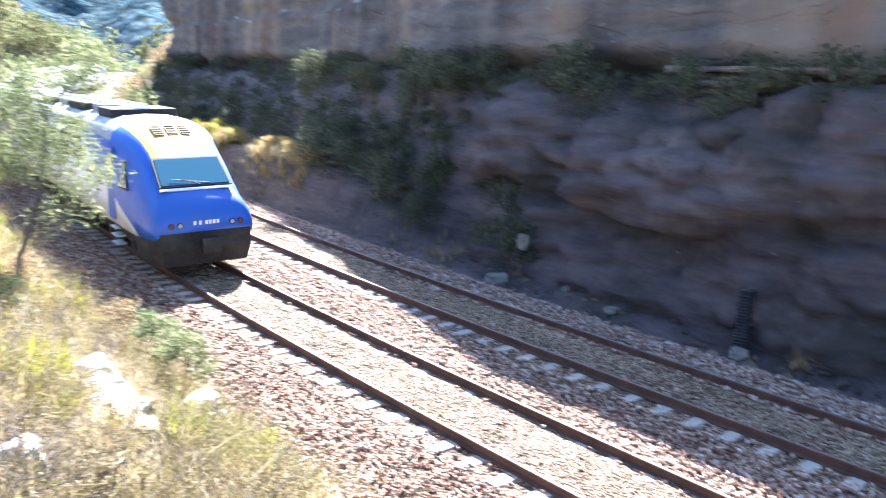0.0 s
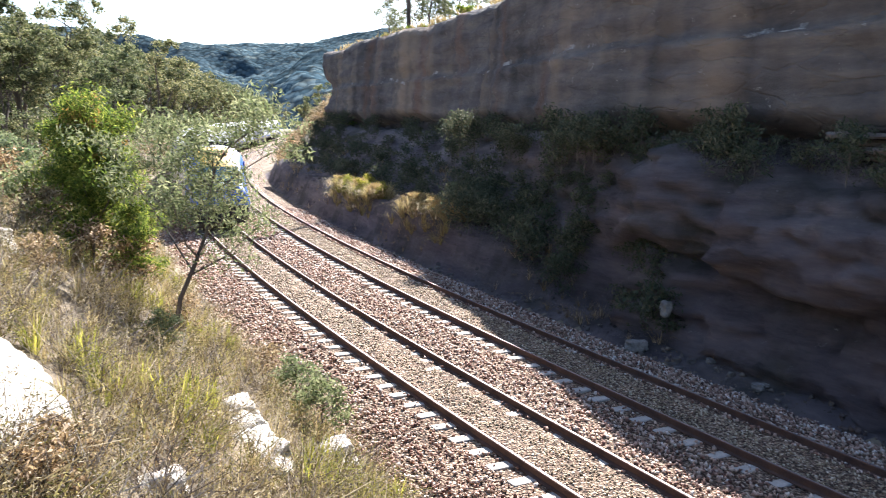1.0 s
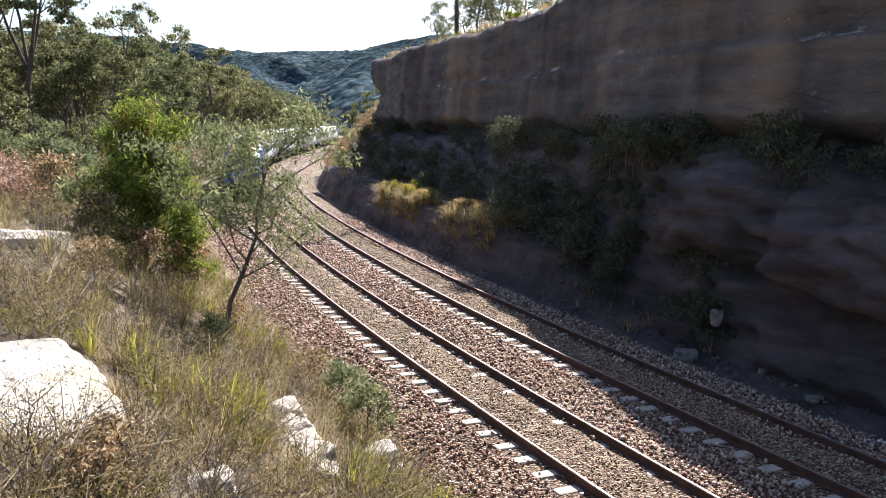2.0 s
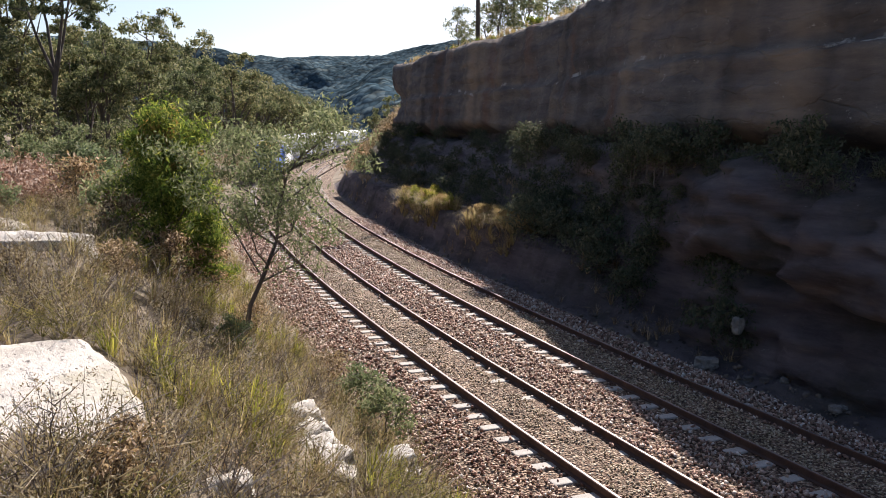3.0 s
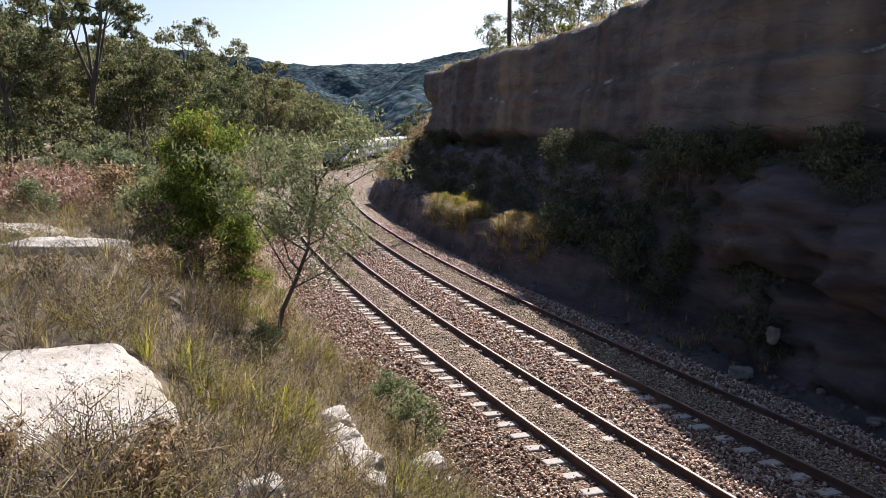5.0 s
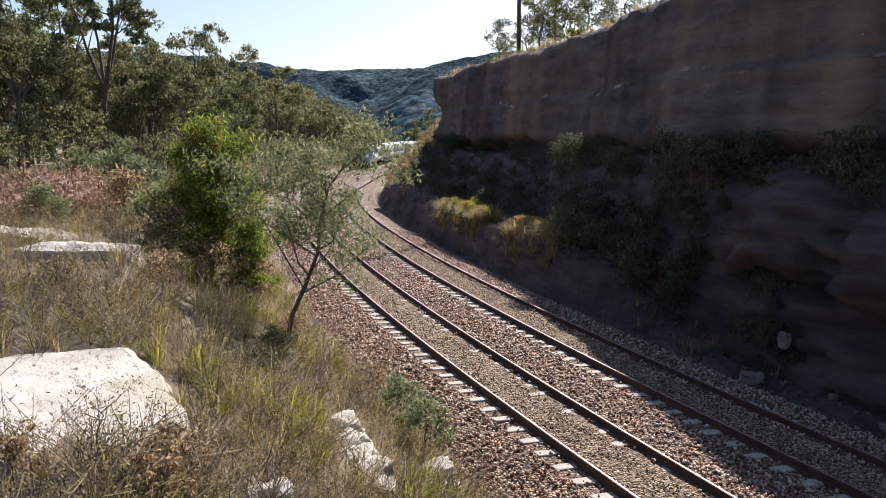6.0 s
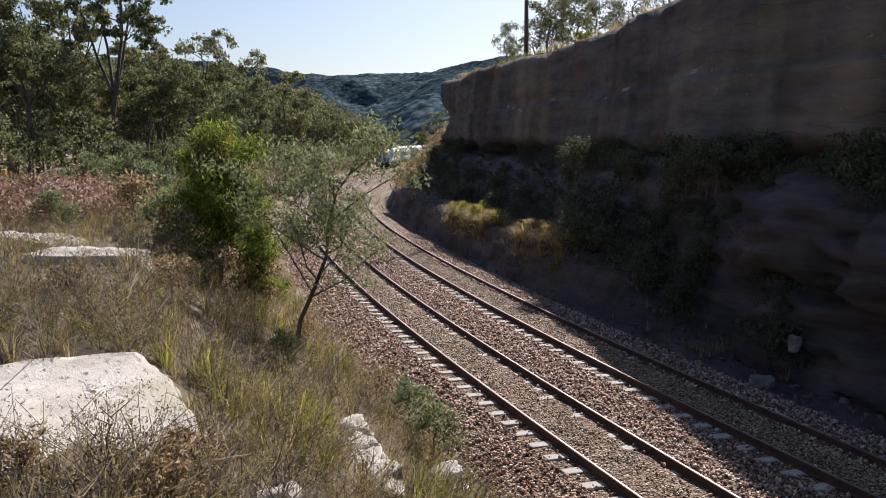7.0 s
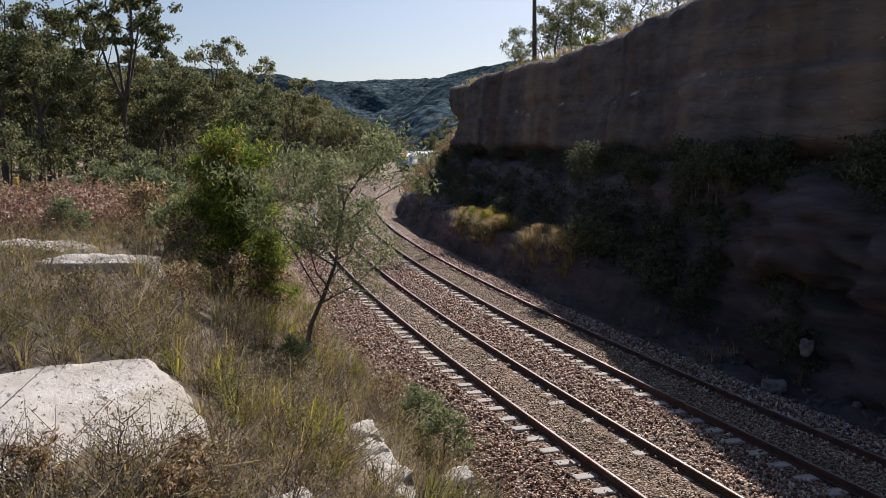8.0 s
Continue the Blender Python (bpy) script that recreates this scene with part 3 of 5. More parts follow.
def wheelset(parent, y):
    bogie = new("bogie")
    bogie.parent = parent
    bogie.matrix_basis = pose(0, y, 0)
    bm = bmesh.new()
    for x in (-1.02, 1.02):
        box(bm, x - 0.09, x + 0.09, -1.75, 1.75, 0.42, 0.72, 0.05)
        box(bm, x - 0.12, x + 0.12, -0.5, 0.5, 0.62, 0.9, 0.06)
        for yy in (-1.25, 1.25):
            box(bm, x - 0.13, x + 0.13, yy - 0.2, yy + 0.2, 0.28, 0.62, 0.05)
    box(bm, -1.0, 1.0, -0.3, 0.3, 0.45, 0.75, 0.04)
    part("bogie_frame", bm, M_UNDER, bogie)
    for yy in (-1.25, 1.25):
        for x in (-0.7525, 0.7525):
            bm = bmesh.new()
            rod(bm, (x - 0.065, yy, 0.46), (x + 0.065, yy, 0.46), 0.46, 0.46, 24)
            inner = -1 if x > 0 else 1
            rod(bm, (x + inner * 0.065, yy, 0.46), (x + inner * 0.095, yy, 0.46), 0.485, 0.485, 24)
            rod(bm, (x - 0.11, yy, 0.46), (x + 0.11, yy, 0.46), 0.11, 0.11, 12)
            part("wheel", bm, M_UNDER, bogie)
    return bogie


def plate(parent, name, corners, depth, mat, label=""):
    """A thin raised panel from four corners."""
    c = [Vector(q) for q in corners]
    n = (c[1] - c[0]).cross(c[3] - c[0]).normalized() * depth
    v = [q - n for q in c] + [q + n for q in c]
    f = [(3, 2, 1, 0), (4, 5, 6, 7)] + [(i, (i + 1) % 4, (i + 1) % 4 + 4, i + 4) for i in range(4)]
    return link_mesh(name, v, f, mat, parent, label)


PC_LEN, COACH_LEN = 17.35, 24.2


def power_car(label):
    """Wedge-nosed diesel power car; its nose points to -Y, the origin lies on the rails under its middle."""
    car = thing("power_car", Matrix(), label, "train power car", "vehicles of the train")
    y0 = -PC_LEN / 2
    nose = [(0.0, 1.20, 1.22, 1.50, 0.10), (0.06, 1.27, 1.08, 1.68, 0.14), (0.2, 1.33, 1.02, 1.90, 0.16), (0.42, 1.37, 1.0, 2.10, 0.17), (0.58, 1.385, 0.98, 2.22, 0.18), (1.0, 1.41, 0.96, 2.56, 0.2), (1.45, 1.43, 0.95, 2.92, 0.24),
            (1.75, 1.44, 0.95, 3.14, 0.3), (2.2, 1.45, 0.95, 3.42, 0.42), (2.8, 1.45, 0.95, 3.66, 0.5), (3.5, 1.45, 0.95, 3.80, 0.55), (4.4, 1.45, 0.95, 3.87, 0.56), (5.2, 1.45, 0.95, 3.88, 0.56), (PC_LEN - 0.35, 1.45, 0.95, 3.88, 0.56), (PC_LEN - 0.25, 1.40, 0.97, 3.84, 0.55)]
    bm = loft([(y0 + d, w, a, b, c, 0.80 + 0.2 * float(smooth(1.6, 3.6, d)) + 0.14 * float(1 - smooth(0.0, 0.58, d))) for d, w, a, b, c in nose])
    cuts = [y0 + d for d in (3.9, 6.2, 8.5)]
    for c in cuts:
        g = bm.verts[:] + bm.edges[:] + bm.faces[:]
        bmesh.ops.bisect_plane(bm, geom=g, plane_co=(0, c, 0), plane_no=(0, 1, 0))
    # blue cab with a white flash that rises towards the tail
    g = bm.verts[:] + bm.edges[:] + bm.faces[:]
    bmesh.ops.bisect_plane(bm, geom=g, plane_co=(0, y0 + 1.1, 0.95), plane_no=Vector((0, 0.34, -0.9)).normalized())
    for f in bm.faces:
        c = f.calc_center_median()
        d, z, n = c.y - y0, c.z, f.normal
        under = 0.95 + (d - 1.1) * 0.378
        if n.z > 0.42 and d > 1.46 and d < 3.45 and abs(c.x) < 1.0 - 0.22 * (d < 2.0):
            f.material_index = 1
        elif d > 3.45 and n.z > 0.35:
            f.material_index = 3
        elif abs(n.x) > 0.5 and d > 1.1 and z < under:
            f.material_index = 2
        elif d > 6.2:
            f.material_index = 4 if z > 2.2 else 2
        else:
            f.material_index = 0
    for f in bm.faces:
        f.smooth = True
    part("body", bm, [M_BLUE, M_YELLOW, M_WHITE, M_ROOF, M_STEEL], car)

    # windscreen on the raked face
    a, b = Vector((0, y0 + 0.58, 2.22)), Vector((0, y0 + 1.45, 2.92))
    up = (b - a).normalized()
    out = Vector((0, -up.z, up.y))
    lo, hi = a + up * 0.03 + out * 0.012, b - up * 0.02 + out * 0.012
    frame_ob = plate(car, "windscreen_frame", [lo + Vector((-0.95, 0, 0)), lo + Vector((0.95, 0, 0)), hi + Vector((0.90, 0, 0)), hi + Vector((-0.90, 0, 0))], 0.03, M_BLACK, "black rubber frame")
    lo, hi = lo + up * 0.06 + out * 0.03, hi - up * 0.06 + out * 0.03
    plate(frame_ob, "windscreen", [lo + Vector((-0.89, 0, 0)), lo + Vector((0.89, 0, 0)), hi + Vector((0.84, 0, 0)), hi + Vector((-0.84, 0, 0))], 0.008, M_GLASS, "windscreen glass, reflected sky put into its blue colour")
    bm = bmesh.new()
    rod(bm, lo + Vector((0.35, 0, 0)) + out * 0.03, lo + Vector((-0.62, 0, 0)) + up * 0.2 + out * 0.03, 0.014, 0.01, 6)
    rod(bm, lo + Vector((0.1, 0, 0)) - up * 0.05 + out * 0.02, lo + Vector((-0.1, 0, 0)) + up * 0.1 + out * 0.035, 0.016, 0.016, 6)
    part("wiper", bm, M_BLACK, frame_ob)
    sill = plate(car, "windscreen_sill", [a + Vector((-0.97, 0, 0)) - up * 0.07 + out * 0.015, a + Vector((0.97, 0, 0)) - up * 0.07 + out * 0.015, a + Vector((0.97, 0, 0)) + out * 0.015, a + Vector((-0.97, 0, 0)) + out * 0.015], 0.02, M_WHITE, "white sill line")

    # three intake grilles in the yellow brow
    a, b = Vector((0, y0 + 2.2, 3.42)), Vector((0, y0 + 2.8, 3.66))
    up = (b - a).normalized()
    out = Vector((0, -up.z, up.y))
    for x in (-0.36, 0.0, 0.36):
        lo, hi = a + up * 0.08 + out * 0.01, b - up * 0.02 + out * 0.01
        g = plate(car, "intake_grille", [lo + Vector((x - 0.14, 0, 0)), lo + Vector((x + 0.14, 0, 0)), hi + Vector((x + 0.14, 0, 0)), hi + Vector((x - 0.14, 0, 0))], 0.012, M_GRILLE, "brown intake grille")
        for i in range(4):
            q = lo + (hi - lo) * ((i + 0.5) / 4) + out * 0.018
            bm = bmesh.new()
            box(bm, x - 0.13, x + 0.13, q.y - 0.012, q.y + 0.012, q.z - 0.012, q.z + 0.012)
            part("slat", bm, M_UNDER, g)

    # number line and marker lamps across the nose
    for i, x in enumerate((-0.30, -0.16, 0.0, 0.1, 0.2, 0.3)):
        bm = bmesh.new()
        box(bm, x - 0.035, x + 0.035, y0 - 0.03, y0 + 0.05, 1.36, 1.46, 0.005)
        part("number_bar", bm, M_WHITE, car, "white lettering bar")
    for x in (-0.9, -0.68, 0.68, 0.9):
        bm = bmesh.new()
        rod(bm, (x, y0 - 0.03, 1.37), (x, y0 + 0.12, 1.37), 0.075, 0.075, 16)
        lamp = part("lamp_housing", bm, M_UNDER, car)
        bm = bmesh.new()
        rod(bm, (x, y0 - 0.04, 1.37), (x, y0 - 0.028, 1.37), 0.055, 0.055, 16)
        part("lens", bm, M_TAIL if abs(x) > 0.8 else M_LAMP, lamp, "red tail lens" if abs(x) > 0.8 else "clear headlight lens")

    # dark skirt, plough and coupler
    bm = bmesh.new()
    outline = [(-1.18, 0.02), (1.18, 0.02), (1.34, 0.5), (1.38, 1.6), (-1.38, 1.6), (-1.34, 0.5)]
    low = [bm.verts.new((x * 0.93, y0 + d + 0.12, 0.30)) for x, d in outline]
    mid = [bm.verts.new((x, y0 + d - 0.02, 0.75)) for x, d in outline]
    hi = [bm.verts.new((x, y0 + d, 1.24)) for x, d in outline]
    for p, q in ((low, mid), (mid, hi)):
        for i in range(6):
            bm.faces.new((p[i], p[(i + 1) % 6], q[(i + 1) % 6], q[i]))
    bm.faces.new(low[::-1])
    bm.faces.new(hi)
    part("nose_skirt", bm, M_UNDER, car, "black nose skirt")
    bm = bmesh.new()
    box(bm, -0.16, 0.16, y0 - 0.34, y0 + 0.3, 0.72, 1.0, 0.04)
    box(bm, -0.24, 0.24, y0 - 0.42, y0 - 0.28, 0.66, 1.06, 0.04)
    part("coupler", bm, M_UNDER, car)
    bm = bmesh.new()
    for x in (-1, 1):
        box(bm, x * 1.25 - 0.06, x * 1.25 + 0.06, y0 + 2.0, y0 + PC_LEN - 0.6, 0.80, 1.02)
    box(bm, -1.3, 1.3, y0 + 6.4, y0 + 10.8, 0.34, 0.98, 0.08)
    box(bm, -1.35, 1.35, y0 + 1.7, y0 + PC_LEN - 0.4, 0.86, 1.0)
    part("underframe", bm, M_UNDER, car)
    for y in (y0 + 4.0, y0 + PC_LEN - 3.2):
        wheelset(car, y)
    for sx in (-1, 1):
        X = sx * 1.452
        # cab side window and door
        def on_side(d, z, out):
            return (sx * (1.395 - 0.135 * (z - 2.05) + 0.03 * (d - 2.3) + out), y0 + d, z)
        q = [on_side(1.98, 2.05, 0.004), on_side(2.75, 2.05, 0.004), on_side(2.75, 2.78, 0.004), on_side(2.32, 2.78, 0.004)]
        fr = plate(car, "side_window_frame", q if sx > 0 else q[::-1], 0.012, M_BLACK)
        q = [on_side(2.07, 2.1, 0.018), on_side(2.69, 2.1, 0.018), on_side(2.69, 2.73, 0.018), on_side(2.36, 2.73, 0.018)]
        plate(fr, "glass", q if sx > 0 else q[::-1], 0.006, M_GLASS)
        q = [(X, y0 + 3.15, 1.1), (X, y0 + 3.85, 1.1), (X, y0 + 3.85, 3.1), (X, y0 + 3.15, 3.1)]
        door = plate(car, "cab_door", q if sx > 0 else q[::-1], 0.008, M_BLUE)
        q = [(X + sx * 0.01, y0 + 3.27, 2.1), (X + sx * 0.01, y0 + 3.73, 2.1), (X + sx * 0.01, y0 + 3.73, 2.85), (X + sx * 0.01, y0 + 3.27, 2.85)]
        plate(door, "door_window", q if sx > 0 else q[::-1], 0.006, M_GLASS)
        for zz in (0.35, 0.58, 0.81):
            bm = bmesh.new()
            box(bm, min(X, X - sx * 0.25), max(X, X - sx * 0.25), y0 + 3.2, y0 + 3.8, zz, zz + 0.04)
            part("step", bm, M_WHITE, car, "white cab step")
        for i in range(5):
            yy = y0 + 6.8 + i * 1.9
            g = plate(car, "side_louvre", [(X, yy, 2.35), (X, yy + 1.4, 2.35), (X, yy + 1.4, 3.1), (X, yy, 3.1)][::sx], 0.014, M_UNDER)
            for j in range(6):
                bm = bmesh.new()
                box(bm, X - 0.03, X + 0.03, yy + 0.04, yy + 1.36, 2.42 + j * 0.11, 2.45 + j * 0.11)
                part("slat", bm, M_STEEL, g)
    for k, (ya, yb, w, zt) in enumerate(((4.9, 6.6, 0.95, 4.02), (7.2, 8.1, 0.75, 4.05), (8.6, 11.2, 0.9, 4.03), (11.9, 12.9, 0.8, 4.04), (13.5, 15.8, 0.95, 4.02))):
        bm = bmesh.new()
        box(bm, -w, w, y0 + ya, y0 + yb, 3.72, zt, 0.05)
        hatch = part("roof_hatch", bm, M_UNDER if k in (0, 2, 4) else M_ROOF, car, "dark roof fan housing" if k in (0, 2, 4) else "")
        for j in range(3 if k in (0, 2, 4) else 0):
            bm = bmesh.new()
            rod(bm, (0, y0 + ya + (yb - ya) * (j + 0.5) / 3, zt - 0.01), (0, y0 + ya + (yb - ya) * (j + 0.5) / 3, zt + 0.03), 0.3, 0.28, 20)
            part("fan", bm, M_STEEL, hatch)
    return car


def coach(label):
    car = thing("coach", Matrix(), label, "train coach", "vehicles of the train")
    h = COACH_LEN / 2 - 0.25
    bm = loft([(-h, 1.38, 0.98, 3.86, 0.56), (-h + 0.08, 1.45, 0.95, 3.9, 0.58), (h - 0.08, 1.45, 0.95, 3.9, 0.58), (h, 1.38, 0.98, 3.86, 0.56)])
    for f in bm.faces:
        f.material_index = 1 if f.normal.z > 0.35 else (2 if abs(f.normal.y) > 0.8 else 0)
        f.smooth = abs(f.normal.y) < 0.8
    part("body", bm, [M_COACH, M_ROOF, M_UNDER], car)
    for sx in (-1, 1):
        X = sx * 1.452
        q = [(X, -h + 0.1, 1.3), (X, h - 0.1, 1.3), (X, h - 0.1, 1.38), (X, -h + 0.1, 1.38)]
        plate(car, "blue_stripe", q[::sx], 0.006, M_BLUE, "thin blue side stripe")
        for i in range(11):
            yy = -7.4 + i * 1.38
            q = [(X, yy, 2.0), (X, yy + 0.98, 2.0), (X, yy + 0.98, 2.75), (X, yy, 2.75)]
            fr = plate(car, "window_frame", q[::sx], 0.01, M_BLACK)
            q = [(X + sx * 0.012, yy + 0.05, 2.05), (X + sx * 0.012, yy + 0.93, 2.05), (X + sx * 0.012, yy + 0.93, 2.7), (X + sx * 0.012, yy + 0.05, 2.7)]
            plate(fr, "pane", q[::sx], 0.006, M_GLASS)
        for yy in (-h + 0.7, h - 1.6):
            q = [(X, yy, 1.05), (X, yy + 0.9, 1.05), (X, yy + 0.9, 3.05), (X, yy, 3.05)]
            door = plate(car, "door", q[::sx], 0.012, M_STEEL, "bare steel passenger door")
            q = [(X + sx * 0.014, yy + 0.2, 1.9), (X + sx * 0.014, yy + 0.7, 1.9), (X + sx * 0.014, yy + 0.7, 2.8), (X + sx * 0.014, yy + 0.2, 2.8)]
            plate(door, "door_window", q[::sx], 0.006, M_GLASS)
    for k, yy in enumerate((-8.5, 0.0, 8.5)):
        bm = bmesh.new()
        box(bm, -0.7, 0.7, yy - 1.1, yy + 1.1, 3.8, 3.93, 0.03)
        part("roof_unit", bm, M_ROOF, car)
    bm = bmesh.new()
    box(bm, -1.3, 1.3, -6.0, 6.0, 0.4, 0.98, 0.1)
    part("underfloor_box", bm, M_UNDER, car)
    bm = bmesh.new()
    for s in (-1, 1):
        box(bm, -0.7, 0.7, s * (h + 0.18) - 0.2, s * (h + 0.18) + 0.2, 1.05, 3.4, 0.08)
    part("gangway", bm, M_BLACK, car, "black rubber gangway")
    for y in (-8.0, 8.0):
        wheelset(car, y)
    return car


SPEED, REAR0 = 19.0, 12.0    # metres a second, and where the tail stands at the start


def build_train():
    rear = power_car("blue power car with yellow brow at the train tail")
    front = power_car("blue and white power car leading the train away")
    first = coach("silver passenger coach with dark windows behind the power car")
    cars = [(rear, PC_LEN / 2, 0)]
    at = PC_LEN
    for i in range(4):
        c = first if i == 0 else copy_thing(first, Matrix())
        cars.append((c, at + COACH_LEN / 2, 0))
        at += COACH_LEN
    cars.append((front, at + PC_LEN / 2, 180))
    return cars


train = build_train()


def motions():
    for car, lead, turn in train:
        rows = []
        for i in range(17):
            t = i * 0.5
            s = REAR0 + SPEED * t + lead
            half = 5.5 if abs(lead - PC_LEN / 2) < 0.1 or turn else 8.0
            a, b = along(s - half, GAUGE / 2), along(s + half, GAUGE / 2)
            d, c = b - a, (a + b) / 2
            yaw = math.degrees(math.atan2(-d.x, d.y))
            pitch = math.degrees(math.atan2(d.z, math.hypot(d.x, d.y)))
            rows.append((t, pose(c.x, c.y, c.z, pitch, 0, yaw) @ pose(0, 0, 0, 0, 0, turn)))
        walk(car, rows)


# ---- plants ----
def leaf_cloud(rng, clumps, per, size, droop=0.3, wide=0.3):
    """Leaves as small folded diamonds round clump centres (x, y, z, radius)."""
    V = []
    for cx, cy, cz, cr in clumps:
        k = max(4, int(per * (0.6 + 0.8 * rng.rand())))
        d = rng.normal(size=(k, 3))
        d /= np.linalg.norm(d, axis=1)[:, None]
        r = cr * rng.rand(k, 1) ** 0.45
        c = np.array([cx, cy, cz]) + d * r * np.array([1, 1, 0.75])
        ax = rng.normal(size=(k, 3))
        ax[:, 2] -= droop * 2
        ax /= np.linalg.norm(ax, axis=1)[:, None]
        sd = np.cross(ax, rng.normal(size=(k, 3)))
        sd /= np.linalg.norm(sd, axis=1)[:, None] + 1e-9
        L = size * rng.uniform(0.6, 1.4, (k, 1))
        a, b = c - ax * L / 2, c + ax * L / 2
        m1, m2 = c + sd * L * wide / 2, c - sd * L * wide / 2
        V.append(np.stack([a, m1, b, m2], 1).reshape(-1, 3))
    V = np.concatenate(V)
    return V, np.arange(len(V)).reshape(-1, 4)


def limb(verts, faces, pts, radii, seg=6):
    """A tapered bent tube through pts."""
    base = len(verts)
    for i, (p, r) in enumerate(zip(pts, radii)):
        d = (pts[min(i + 1, len(pts) - 1)] - pts[max(i - 1, 0)]).normalized()
        x = d.orthogonal().normalized()
        y = d.cross(x)
        for k in range(seg):
            a = 6.2832 * k / seg
            verts.append(p + (x * math.cos(a) + y * math.sin(a)) * r)
    for i in range(len(pts) - 1):
        for k in range(seg):
            q = base + i * seg
            faces.append((q + k, q + (k + 1) % seg, q + seg + (k + 1) % seg, q + seg + k))


def make_tree(name, seed, height, spread, trunk_r, bare, leaf, per, leaf_size, bark, leaves, label, category, group="", limbs=7, clump=0.9, lean=0.06, subs=4, wide=0.3, lean_to=(0, 0)):
    """Tapered trunk, forking limbs, leaf clumps at their ends; base at the origin."""
    r, rng = random.Random(seed), np.random.RandomState(seed)
    tree = thing(name, Matrix(), label, category, group)
    verts, faces, clumps = [], [], []
    lean_v = Vector((r.uniform(-lean, lean) + lean_to[0], r.uniform(-lean, lean) + lean_to[1], 1))
    axis = [lean_v * (height * 0.9 * i / 6) + Vector((r.uniform(-1, 1), r.uniform(-1, 1), 0)) * height * 0.012 * i for i in range(7)]
    axis[0] = Vector((0, 0, -0.3))
    limb(verts, faces, axis, [trunk_r * (1 - 0.13 * i) for i in range(7)], 8)
    for i in range(limbs):
        f = bare + (0.97 - bare) * (i + r.random() * 0.6) / limbs
        k = min(5.99, f * 6)
        start = axis[int(k)].lerp(axis[int(k) + 1], k - int(k))
        a = i * 2.4 + r.uniform(-0.5, 0.5)
        reach = spread * (1.0 - 0.55 * max(0, f - bare) / (1.001 - bare)) * r.uniform(0.65, 1.1)
        out = Vector((math.cos(a), math.sin(a), r.uniform(0.25, 0.9)))
        mid = start + out * reach * 0.5 + Vector((0, 0, r.uniform(-0.1, 0.2) * reach))
        end = start + out * reach + Vector((0, 0, r.uniform(0.0, 0.35) * reach))
        limb(verts, faces, [start, mid, end], [trunk_r * 0.42, trunk_r * 0.26, trunk_r * 0.10], 5)
        for _ in range(subs):
            g = r.uniform(0.35, 1.0)
            p = start.lerp(mid, g * 2) if g < 0.5 else mid.lerp(end, g * 2 - 1)
            q = p + Vector((r.uniform(-1, 1), r.uniform(-1, 1), r.uniform(-0.2, 0.9))) * reach * 0.42
            limb(verts, faces, [p, p.lerp(q, 0.5) + Vector((0, 0, 0.04 * reach)), q], [trunk_r * 0.15, trunk_r * 0.10, trunk_r * 0.05], 4)
            clumps.append((*q, clump * r.uniform(0.55, 1.15)))
        clumps.append((*end, clump * r.uniform(0.6, 1.1)))
    clumps.append((*axis[6], clump))
    link_mesh("trunk", verts, faces, bark, tree, smooth_shade=True)
    if leaf:
        v, f = leaf_cloud(rng, clumps, per, leaf_size, 0.35, wide)
        joined("crown", [(v, f)], [(0, np.eye(4))], leaves, "", "", "", tree)
    return tree


def puff_cloud(rng, puffs, per, size, wide):
    """Leaves gathered in rounded lumps: each puff is a flattened dome of smaller lumps with gaps between."""
    lumps = []
    for cx, cy, cz, cr in puffs:
        for _ in range(7):
            d = rng.normal(size=3)
            d /= np.linalg.norm(d)
            d[2] = abs(d[2]) * 0.75 - 0.22
            lumps.append((cx + d[0] * cr * 0.75, cy + d[1] * cr * 0.75, cz + d[2] * cr, cr * rng.uniform(0.32, 0.55)))
    return leaf_cloud(rng, lumps, per / 7, size, 0.4, wide)


